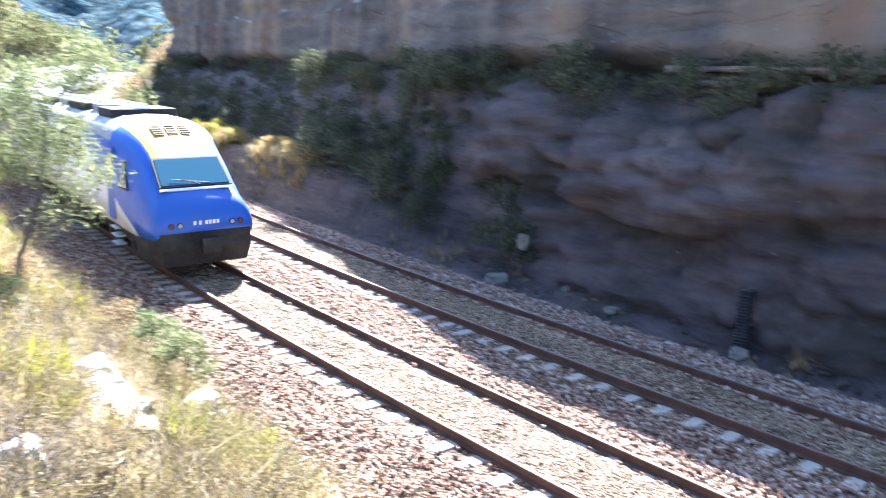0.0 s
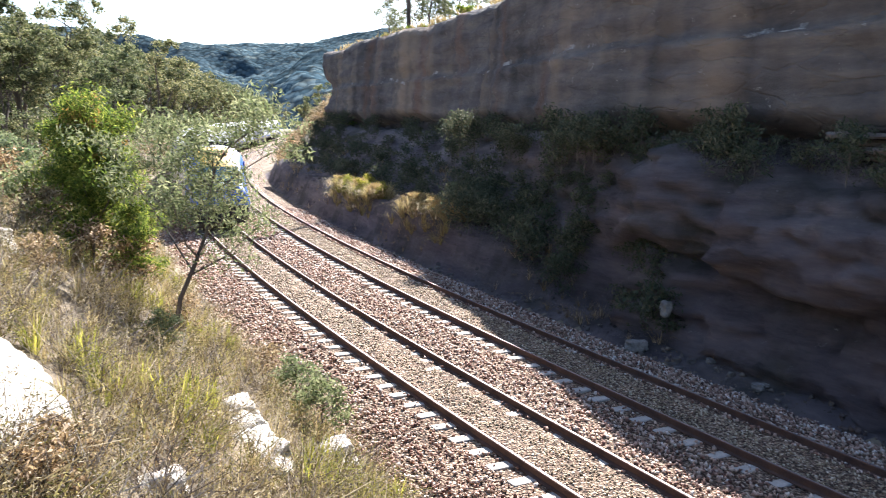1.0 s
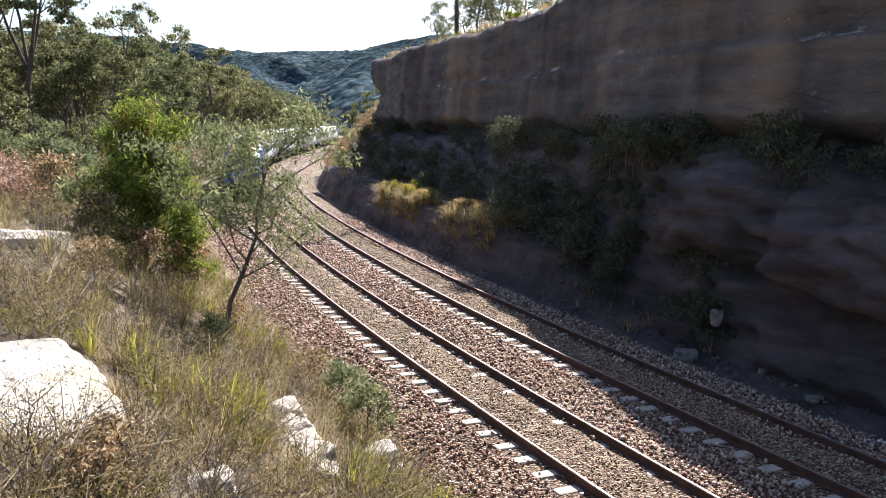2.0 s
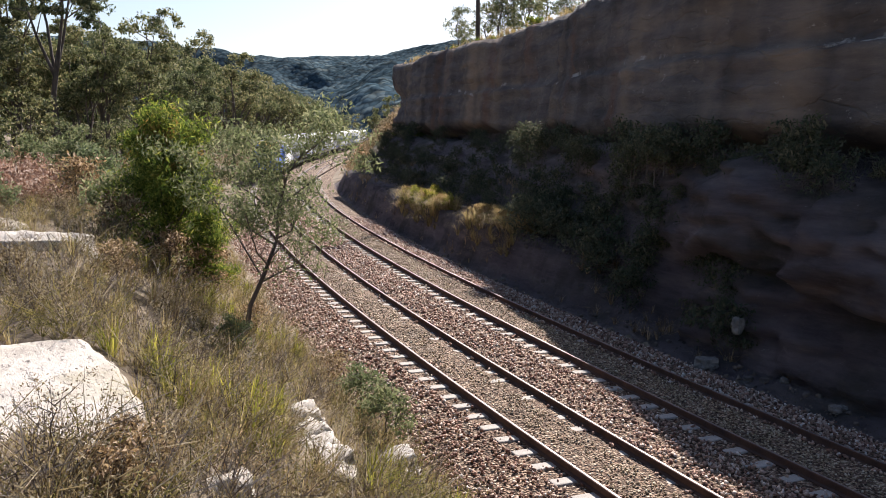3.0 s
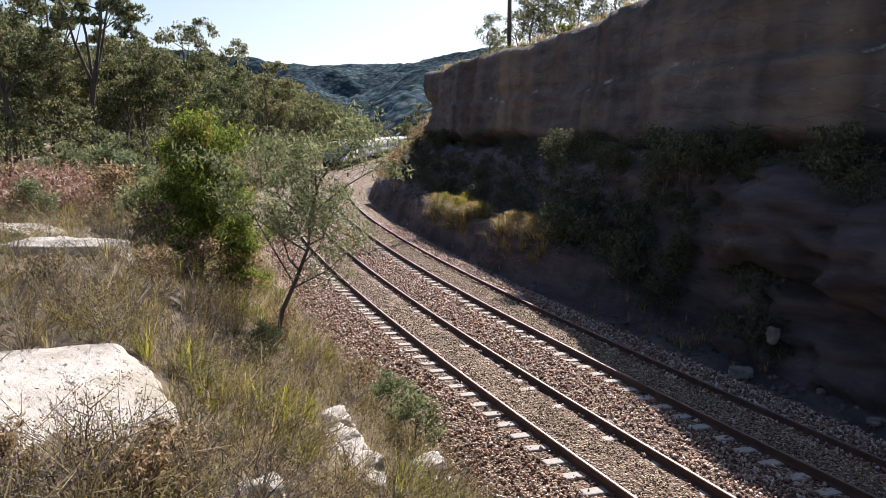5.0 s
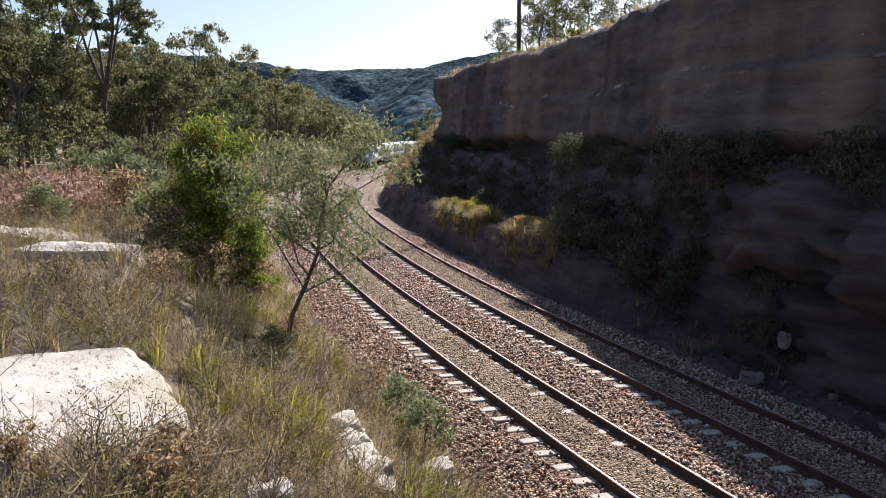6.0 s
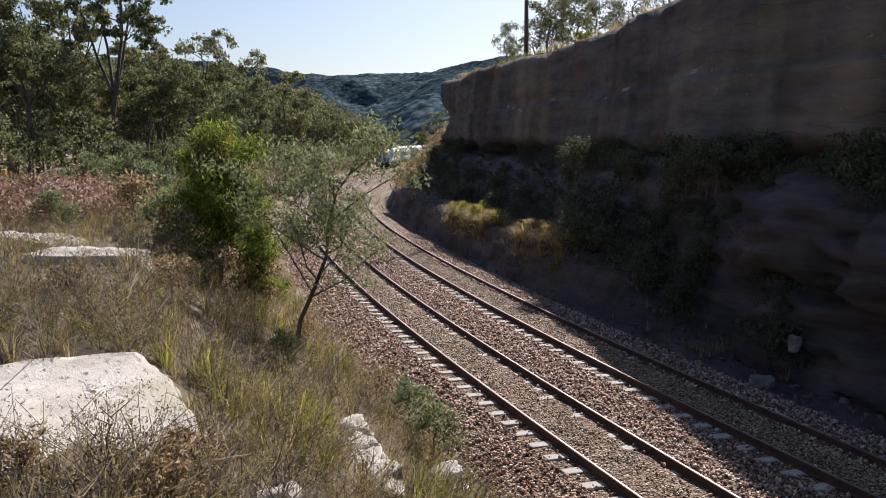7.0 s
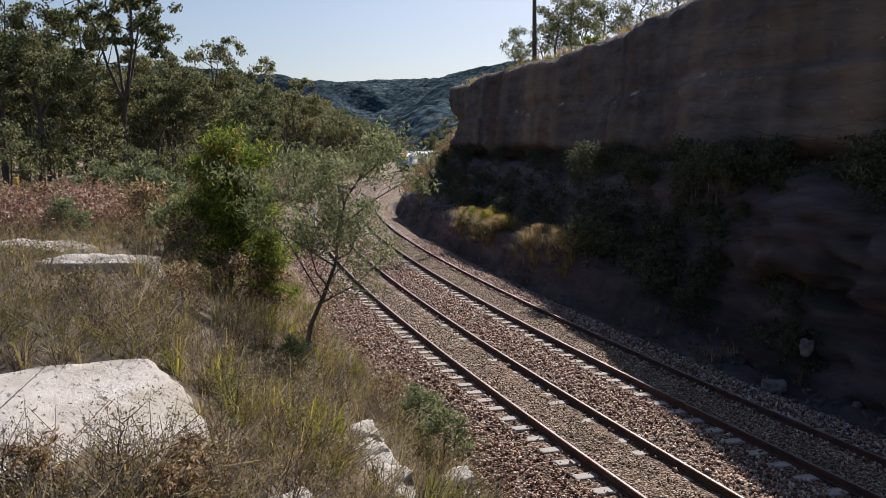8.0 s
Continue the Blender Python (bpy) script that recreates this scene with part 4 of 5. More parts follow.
def make_gum(name, seed, height, spread, trunk_r, bare, per, leaf_size, label, group="", mains=4, subs=4, puff=1.1, wide=0.5, low=0):
    """A eucalypt: a trunk that forks into rising limbs, leaves in rounded lumps at their ends."""
    r, rng = random.Random(seed), np.random.RandomState(seed)
    tree = thing(name, Matrix(), label, "tree", group)
    verts, faces, puffs = [], [], []
    fork = height * bare
    axis = [Vector((r.uniform(-1, 1) * 0.02 * height * i / 3, r.uniform(-1, 1) * 0.02 * height * i / 3, fork * i / 3)) for i in range(4)]
    axis[0].z = -0.3
    limb(verts, faces, axis, [trunk_r * (1.1 - 0.12 * i) for i in range(4)], 8)
    for i in range(mains):
        a = 6.2832 * i / mains + r.uniform(-0.5, 0.5)
        top = height * (1.0 if i == 0 else r.uniform(0.66, 0.95)) - puff * 0.7
        reach = spread * (0.15 if i == 0 else r.uniform(0.4, 0.8))
        side = Vector((math.cos(a), math.sin(a), 0))
        start = axis[2].lerp(axis[3], r.uniform(0.3, 1.0))
        rise = top - start.z
        pts = [start, start + side * reach * 0.35 + Vector((r.uniform(-0.3, 0.3), r.uniform(-0.3, 0.3), rise * 0.35)),
               start + side * reach * 0.75 + Vector((r.uniform(-0.4, 0.4), r.uniform(-0.4, 0.4), rise * 0.7)), start + side * reach + Vector((0, 0, rise))]
        limb(verts, faces, pts, [trunk_r * 0.6, trunk_r * 0.42, trunk_r * 0.27, trunk_r * 0.12], 6)
        puffs.append((*pts[3], puff * r.uniform(0.85, 1.15)))
        for j in range(subs):
            g = (0.3 + 0.65 * (j + r.random()) / subs) * 2.99
            p = pts[int(g)].lerp(pts[int(g) + 1], g - int(g))
            b = a + r.uniform(-2.0, 2.0)
            q = p + Vector((math.cos(b), math.sin(b), r.uniform(0.15, 0.7))) * spread * r.uniform(0.3, 0.55)
            limb(verts, faces, [p, p.lerp(q, 0.5) + Vector((0, 0, r.uniform(-0.15, 0.25))), q], [trunk_r * 0.24, trunk_r * 0.16, trunk_r * 0.07], 5)
            puffs.append((*q, puff * r.uniform(0.6, 1.0)))
    for j in range(low):
        b, z = r.uniform(0, 6.28), fork * r.uniform(0.35, 1.0)
        q = Vector((math.cos(b), math.sin(b), 0)) * spread * r.uniform(0.35, 0.75) + Vector((0, 0, z + 0.4))
        limb(verts, faces, [axis[1].lerp(axis[2], r.random()), q], [trunk_r * 0.2, trunk_r * 0.07], 5)
        puffs.append((*q, puff * r.uniform(0.6, 0.95)))
    link_mesh("trunk", verts, faces, M_BARK, tree, smooth_shade=True)
    v, f = puff_cloud(rng, puffs, per, leaf_size, wide)
    joined("crown", [(v, f)], [(0, np.eye(4))], M_EUCALYPT, "", "", "", tree)
    return tree


def ground_at(x, y):
    return float(ground_z(x, y))


def put(ob, x, y, turn, size=1.0, first=False, sink=0.05, z=None):
    m = pose(x, y, (ground_at(x, y) if z is None else z) - sink, 0, 0, turn)
    if first:
        ob.matrix_basis = m
        ob.scale = (size,) * 3
        return ob
    c = copy_thing(ob, m)
    c.scale = (size,) * 3
    return c


def polar(az, r):
    return r * math.sin(radians(az)), r * math.cos(radians(az))


# how high the tree tops stand: degrees to the right of +Y, degrees above the eye
SKYLINE = [(-60, 11), (-33, 9.4), (-30.7, 8.5), (-28.6, 5.4), (-26.5, 5.6), (-25.3, 6.0), (-22.9, 7.0), (-21.6, 5.6), (-20.25, 6.5), (-18.8, 5.0), (-17.3, 5.2),
           (-14.7, 4.4), (-11.6, 2.85), (-7.7, 1.4), (-5.4, 1.3), (-3.5, 2.6), (0, 3.4), (6, 4.0)]


def build_forest():
    protos = [make_gum("eucalyptus_tree", 20 + i, 13.0, 3.6, 0.2, (0.3, 0.36, 0.28, 0.42)[i], 150, 0.34,
                       "tall grey-green eucalyptus in the bush beside the line", "forest", 4, 3, 1.35, 0.6, 5) for i in range(4)]
    near = [make_gum("eucalyptus_tree", 30 + i, 13.0, 3.2, 0.2, (0.46, 0.36, 0.52)[i], 430, 0.22,
                     "grey-green eucalyptus with rounded crown on the rise", "forest", 4, 4, 1.4, 0.5, 3) for i in range(3)]
    low = [make_tree("understorey_tree", 40 + i, 4.2, 1.7, 0.06, 0.06, True, 34, 0.2, M_BARK, M_EUCALYPT,
                     "low leafy understorey tree at the forest edge", "tree", "forest edge", limbs=9, clump=0.6, subs=3, wide=0.42) for i in range(3)]
    r = random.Random(8)
    used = set()

    def plant(stock, x, y, size):
        k = r.randrange(len(stock))
        put(stock[k], x, y, r.uniform(0, 360), size, (stock[k].name not in used))
        used.add(stock[k].name)

    def tall(x, y, up):
        """The size at which a tree's top stands that many degrees above the eye."""
        return (EYE + math.hypot(x, y) * math.tan(radians(up)) - ground_at(x, y)) / 13.0

    def under(x, y, size):
        az = math.degrees(math.atan2(x, y))
        return max(0.3, min(size, tall(x, y, lerp_table(az, SKYLINE)) * r.uniform(0.72, 1.0)))

    for az, d, up in ((-30.6, 42, 8.7), (-32.6, 44, 9.4), (-34.5, 46, 9.6), (-22.9, 60, 7.4), (-20.25, 57, 6.9), (-17.3, 72, 5.6), (-14.7, 90, 4.7), (-19.0, 66, 5.2), (-24.2, 52, 5.6)):
        x, y = polar(az, d)                   # the ones that top the skyline
        plant(near, x, y, tall(x, y, up))
    for i in range(24):                       # the stand on the rise
        x, y = polar(-46 + 29 * (i + r.random()) / 24, r.uniform(46, 68))
        plant(near, x, y, under(x, y, r.uniform(0.65, 0.95)))
    for i in range(120):                      # the belt that follows the bend
        s, l = 46 + 185 * (i + r.random()) / 120, -11.5 - 38 * r.random() ** 1.3
        p = along(s, l)
        plant(protos, p.x, p.y, under(p.x, p.y, r.uniform(0.85, 1.3)))
    for i in range(60):                       # beyond the bend, lower towards the valley
        x, y = polar(-17 + 13.5 * (i + r.random()) / 60, r.uniform(150, 232))
        s, l = track_sl(x, y)
        if -8 < l < 11:
            continue
        plant(protos, x, y, under(x, y, 1.4))
    for i in range(26):                       # on the far flank, behind the cliff tip
        x, y = polar(-6 + 9 * (i + r.random()) / 26, r.uniform(150, 215))
        s, l = track_sl(x, y)
        if l < 13:
            continue
        plant(protos, x, y, under(x, y, 1.3))
    for i in range(40):                       # across the far end of the bend
        x, y = polar(r.uniform(-13, 3), r.uniform(235, 300))
        plant(protos, x, y, under(x, y, 1.9))
    for i in range(12):
        x, y = polar(-44 + 27 * (i + r.random()) / 12, r.uniform(33, 43))
        plant(low, x, y, r.uniform(0.35, 0.8))
    for i in range(60):
        s = 40 + 190 * (i + r.random()) / 60
        p = along(s, -7.5 - 5 * r.random())
        plant(low, p.x, p.y, r.uniform(0.4, 0.95))


def build_near_trees():
    t = make_gum("tall_eucalyptus", 64, 15.5, 4.4, 0.17, 0.42, 520, 0.22, "tall eucalyptus with dark bare forking limbs", "", 5, 3, 1.25, 0.45)
    put(t, *polar(-25.6, 48), 0, 1.0, True)
    put(t, *polar(-27.6, 56), 130, 0.95)
    t = make_tree("wattle_tree", 51, 4.0, 1.95, 0.05, 0.26, True, 130, 0.095, M_BARK, M_WATTLE, "slender dark-stemmed wattle with sparse grey-green leaves", "tree", limbs=14, clump=0.42, lean=0.05, subs=6, wide=0.26, lean_to=(0.27, 0.05))
    put(t, -3.62, 14.45, 0, 1.0, True)
    t = make_tree("young_tree", 57, 3.45, 1.25, 0.06, 0.03, True, 250, 0.11, M_BARK, M_BRIGHT, "dense bright green young tree with orange tips", "tree", limbs=24, clump=0.44, lean=0.03, subs=5, wide=0.2)
    put(t, -5.95, 17.2, 10, 1.0, True)
    rng = np.random.RandomState(5)
    tops = []
    for _ in range(60):
        a, z = rng.uniform(0, 6.28), rng.uniform(2.3, 3.5)
        q = (3.75 - z) * 0.6 * rng.rand() ** 0.5
        tops.append((q * math.cos(a), q * math.sin(a), z, 0.2))
    v, f = leaf_cloud(rng, tops, 26, 0.11, 0.3, 0.24)
    joined("new_growth", [(v, f)], [(0, np.eye(4))], M_TIPS, "orange new leaves at the top", "", "", t)
    t = make_tree("sapling", 59, 2.3, 0.5, 0.025, 0.2, True, 90, 0.11, M_BARK, M_BRIGHT, "yellow-green sapling beside the wattle", "tree", limbs=9, clump=0.26, lean=0.1, subs=4, wide=0.2)
    put(t, -4.75, 16.3, 10, 0.95, True)


build_forest()
build_near_trees()


# ---- rocks ----
def rock(name, x, y, z, size, turn, seed, mat, label, group="", rough=0.22, tilt=(0, 0), worn=0.42):
    """A weathered block: a cube worn round and dented."""
    bm = bmesh.new()
    bmesh.ops.create_cube(bm, size=2.0)
    bmesh.ops.subdivide_edges(bm, edges=bm.edges[:], cuts=11, use_grid_fill=True)
    if max(size) > 0.8:
        bmesh.ops.subdivide_edges(bm, edges=bm.edges[:], cuts=1, use_grid_fill=True)
    off = Vector((seed * 7.3, seed * 3.1, seed * 1.7))
    for v in bm.verts:
        p = v.co.copy()
        ball = p.normalized() * 1.25
        q = p.lerp(ball, worn)
        q += p.normalized() * (rough * noise.fractal(q * 0.9 + off, 1.0, 2.0, 6) + 0.25 * rough * noise.fractal(q * 4 + off, 1.0, 2.0, 4))
        q.z += 0.05 * math.sin(q.z * 9 + seed)
        v.co = Vector((q.x * size[0], q.y * size[1], q.z * size[2]))
    ob = part(name, bm, mat, None, smooth_shade=True)
    ob.matrix_basis = pose(x, y, z, tilt[0], tilt[1], turn)
    return tagged(ob, label, "rock", group)


def build_rocks():
    rock("boulder", -3.62, 5.95, 2.78, (1.3, 1.12, 0.58), -53, 1, M_PALE_ROCK, "large pale sandstone boulder in the heath", rough=0.15, tilt=(-4, 4), worn=0.2)
    rock("boulder", -6.9, 13.3, 3.1, (0.95, 0.5, 0.42), 15, 2, M_PALE_ROCK, "flat-topped pale sandstone boulder in dry grass", rough=0.2)
    rock("boulder", -9.2, 15.4, 3.15, (1.0, 0.6, 0.3), -10, 3, M_PALE_ROCK, "low weathered sandstone slab half under grass", rough=0.22)
    for i, (x, y, sx, sy, sz, turn) in enumerate(((-1.68, 9.75, 0.27, 0.24, 0.3, 20), (-1.5, 9.35, 0.24, 0.25, 0.25, 50), (-1.32, 8.75, 0.24, 0.2, 0.2, 10), (-1.1, 8.15, 0.26, 0.22, 0.22, 70), (-0.5, 10.5, 0.26, 0.2, 0.28, 35), (-0.28, 10.15, 0.16, 0.15, 0.18, 0), (-1.6, 5.9, 0.24, 0.2, 0.16, 25), (-0.95, 7.7, 0.2, 0.2, 0.16, 80))):
        rock("rock", x, y, ground_at(x, y) + 0.02, (sx * 0.78, sy * 0.78, sz * 0.72), turn, 10 + i, M_PALE_ROCK, "pale weathered sandstone rock on the bank", "rocks on the bank", 0.3, (10, -12))
    # fallen blocks at the foot of the cliff
    r = random.Random(3)
    p = along(7.9, 7.1)
    rock("fallen_rock", p.x, p.y, -0.2, (0.3, 0.17, 0.14), 20, 31, M_GREY_ROCK, "pale fallen block beside the far track", "fallen rocks", 0.3)
    p = along(7.75, 7.9)
    rock("fallen_rock", p.x, p.y, 0.78, (0.14, 0.11, 0.19), 40, 32, M_GREY_ROCK, "pale upright block at the cliff foot", "fallen rocks", 0.4, worn=0.7)
    for i in range(26):
        s, l = r.uniform(-4, 30), r.uniform(7.0, 8.1)
        p = along(s, l)
        k = r.uniform(0.04, 0.11)
        rock("fallen_rock", p.x, p.y, ground_at(p.x, p.y) + k * 0.3, (k * r.uniform(0.8, 1.5), k, k * 0.7), r.uniform(0, 180), 40 + i, M_GREY_ROCK if r.random() < 0.3 else M_CLIFF, "small fallen sandstone block at the cliff foot", "fallen rocks", 0.3, worn=0.6)


build_rocks()


def build_drain():
    """Black ribbed drain pipe down the foot of the cliff."""
    top, foot = Vector((10.25, 13.95, 1.0)), Vector((9.95, 13.65, -0.35))
    pipe = thing("drain_pipe", Matrix(), "black corrugated drain pipe down the cliff foot", "drain pipe")
    d = foot - top
    verts, faces = [], []
    n = 44
    pts = [top + d * (i / n) for i in range(n + 1)]
    limb(verts, faces, pts, [0.17 if i % 2 else 0.145 for i in range(n + 1)], 16)
    link_mesh("pipe", verts, faces, M_BLACK, pipe)
    bm = bmesh.new()
    rod(bm, top - d * 0.01, top + d * 0.03, 0.185, 0.185, 20)
    part("collar", bm, M_BLACK, pipe)
    rock("fallen_rock", 9.85, 13.5, -0.2, (0.15, 0.12, 0.11), 0, 77, M_GREY_ROCK, "pale block at the mouth of the drain pipe", "fallen rocks", 0.25)


build_drain()


def build_rubble():
    """Broken stone and grit along the foot of the cliff."""
    rng = np.random.RandomState(29)
    places = []
    for _ in range(2600):
        s, l = rng.uniform(-6, 48), 6.8 + 1.9 * rng.rand() ** 1.6
        p = along(s, l)
        k = 0.02 + 0.085 * rng.rand() ** 4
        places.append((rng.randint(8), spin(rng, p.x, p.y, ground_at(p.x, p.y) + k * 0.3, k)))
    joined("rubble", stone_shapes(8, 5), places, M_CLIFF, "broken sandstone rubble along the cliff foot", "rubble")


build_rubble()


# ---- heath, grass and bushes ----
def blade_tuft(rng, count, height, width, flare):
    """Bent blades from one root: each a narrow kinked strip of two quads."""
    V, F = [], []
    for _ in range(count):
        a, lean, h = rng.uniform(0, 6.28), rng.uniform(0.05, flare), height * rng.uniform(0.45, 1.1)
        o = np.array([math.cos(a), math.sin(a), 0])
        sd = np.array([-o[1], o[0], 0]) * width * rng.uniform(0.6, 1.2)
        base = o * rng.uniform(0, 0.1) * height + np.array([0, 0, -0.03])
        mid = base + o * lean * h * 0.35 + np.array([0, 0, h * 0.6])
        tip = base + o * lean * h + np.array([0, 0, h * (1 - 0.35 * lean)])
        k = len(V)
        V += [base - sd / 2, base + sd / 2, mid + sd / 2.6, mid - sd / 2.6, tip + sd / 12, tip - sd / 12]
        F += [(k, k + 1, k + 2, k + 3), (k + 3, k + 2, k + 4, k + 5)]
    return np.array(V), np.array(F)


def heath_tuft(rng, height, twigs, leaves, leaf):
    """A wiry shrub: bent forking twigs with small leaves in sprays along them."""
    V, F = [], []

    def strip(p, q, w):
        d = q - p
        sd = np.cross(d, rng.normal(size=3))
        sd = sd / (np.linalg.norm(sd) + 1e-9) * w
        k = len(V)
        V.extend([p - sd, p + sd, q + sd * 0.5, q - sd * 0.5])
        F.append((k, k + 1, k + 2, k + 3))

    for _ in range(twigs):
        a, lean = rng.uniform(0, 6.28), rng.uniform(0.1, 1.15)
        h = height * rng.uniform(0.45, 1.1)
        knee = np.array([math.cos(a) * lean * h * 0.5, math.sin(a) * lean * h * 0.5, h * 0.5]) + rng.normal(size=3) * 0.06 * height
        tip = knee + np.array([math.cos(a + rng.uniform(-1, 1)) * lean, math.sin(a + rng.uniform(-1, 1)) * lean, 0.95 - 0.5 * lean]) * h * 0.6
        strip(np.zeros(3), knee, 0.004)
        strip(knee, tip, 0.003)
        for _ in range(leaves):
            f = rng.uniform(0.0, 1.05)
            c = knee + (tip - knee) * f + rng.normal(size=3) * 0.075 * height
            ax = rng.normal(size=3)
            ax = ax / np.linalg.norm(ax) * leaf * rng.uniform(0.6, 1.5)
            s2 = np.cross(ax, rng.normal(size=3))
            s2 = s2 / (np.linalg.norm(s2) + 1e-9) * leaf * 0.36
            k = len(V)
            V.extend([c - ax / 2, c + s2 / 2, c + ax / 2, c - s2 / 2])
            F.append((k, k + 1, k + 2, k + 3))
    return np.array(V), np.array(F)


ON_ROCK = [(-3.62, 5.95, 1.2), (-3.0, 5.6, 0.8), (-3.3, 6.9, 0.75), (-6.9, 13.3, 0.7), (-1.55, 9.3, 0.33), (-1.4, 8.8, 0.33), (-1.2, 8.3, 0.36), (-1.0, 7.8, 0.3), (-0.47, 10.3, 0.36), (-0.42, 9.9, 0.25), (-1.6, 5.75, 0.3)]


def scatter(rng, count, kinds, az, reach, size, power=1.6, clump=0.0, where=None):
    """Places on the left bank and its top, denser towards the eye."""
    out = []
    while len(out) < count:
        r = reach[0] + (reach[1] - reach[0]) * rng.rand() ** power
        x, y = polar(rng.uniform(*az), r)
        s, l = track_sl(x, y)
        if l > -2.35 - 0.35 * rng.rand() or any((x - a) ** 2 + (y - b) ** 2 < q * q for a, b, q in ON_ROCK):
            continue
        if clump and wave(x, y, 0.9, 31) < clump:
            continue
        if where is not None and not where(x, y, s, l):
            continue
        k = size * rng.uniform(0.6, 1.35) * (1 + 0.012 * r)
        out.append((rng.randint(kinds), spin(rng, x, y, ground_at(x, y) - 0.02, k, 0.16)))
    return out


def build_heath():
    rng = np.random.RandomState(14)
    dry = [blade_tuft(rng, 30, 0.36, 0.008, 1.1) for _ in range(6)]
    joined("dry_grass", dry, scatter(rng, 2000, 6, (-52, 6), (2.6, 46), 1.0), M_DRY, "dry straw-coloured grass tufts over the bank", "grass")
    heath = [heath_tuft(rng, 0.46, 9, 14, 0.023) for _ in range(8)]
    joined("heath", heath, scatter(rng, 2200, 8, (-52, 6), (2.6, 46), 1.0), M_HEATH, "low wiry olive and grey heath over the bank", "heath")
    joined("heath", heath, scatter(rng, 160, 8, (6, 308), (1.3, 22), 1.2), M_HEATH, "low wiry heath on the rise behind the boulder", "heath")
    fine = [heath_tuft(rng, 0.42, 10, 13, 0.024) for _ in range(5)]
    joined("olive_heath", fine, scatter(rng, 1300, 5, (-52, 6), (2.6, 40), 1.0, 1.6, 0.0), M_OLIVE, "olive green heath in mounds over the bank", "heath")
    twig = [heath_tuft(rng, 0.6, 16, 2, 0.02) for _ in range(4)]
    joined("bare_twigs", twig, scatter(rng, 700, 4, (-52, 6), (4.5, 30), 0.9), M_TWIG, "bare grey and purplish twigs among the heath", "heath")
    far = []
    for _ in range(900):
        s, l = rng.uniform(40, 150), -2.7 - 9 * rng.rand() ** 1.3
        p = along(s, l)
        far.append((rng.randint(5), spin(rng, p.x, p.y, ground_at(p.x, p.y) - 0.05, rng.uniform(1.0, 2.2), 0.2)))
    bulk = [heath_tuft(rng, 0.6, 6, 9, 0.11) for _ in range(5)]
    joined("far_heath", bulk, far, M_HEATH, "brown and olive scrub along the bend", "heath")
    strap = [blade_tuft(rng, 24, 0.55, 0.017, 0.9) for _ in range(4)]
    joined("strap_grass", strap, scatter(rng, 150, 4, (-36, 2), (6.0, 24), 0.8, 1.2, 0.25, lambda x, y, s, l: -7.2 < l < -3.2), M_STRAP, "yellow-green strap-leaved grass tufts on the bank", "grass")
    fern = [heath_tuft(rng, 0.8, 12, 14, 0.11) for _ in range(4)]
    spots = []
    for _ in range(170):
        x, y = rng.normal(-11.9, 0.9), rng.normal(20.9, 1.5)
        spots.append((rng.randint(4), spin(rng, x, y, ground_at(x, y), rng.uniform(0.7, 1.3), 0.2)))
    joined("dead_fern", fern, spots, M_FERN, "patch of dead red-brown fern on the rise", "fern")


def make_bush(name, seed, height, spread, leaves, label, group, per=32, leaf=0.08, clump=0.22, limbs=9):
    return make_tree(name, seed, height, spread, 0.02, 0.05, True, per, leaf, M_BARK, leaves, label, "bush", group, limbs=limbs, clump=clump, lean=0.15, subs=4, wide=0.36)


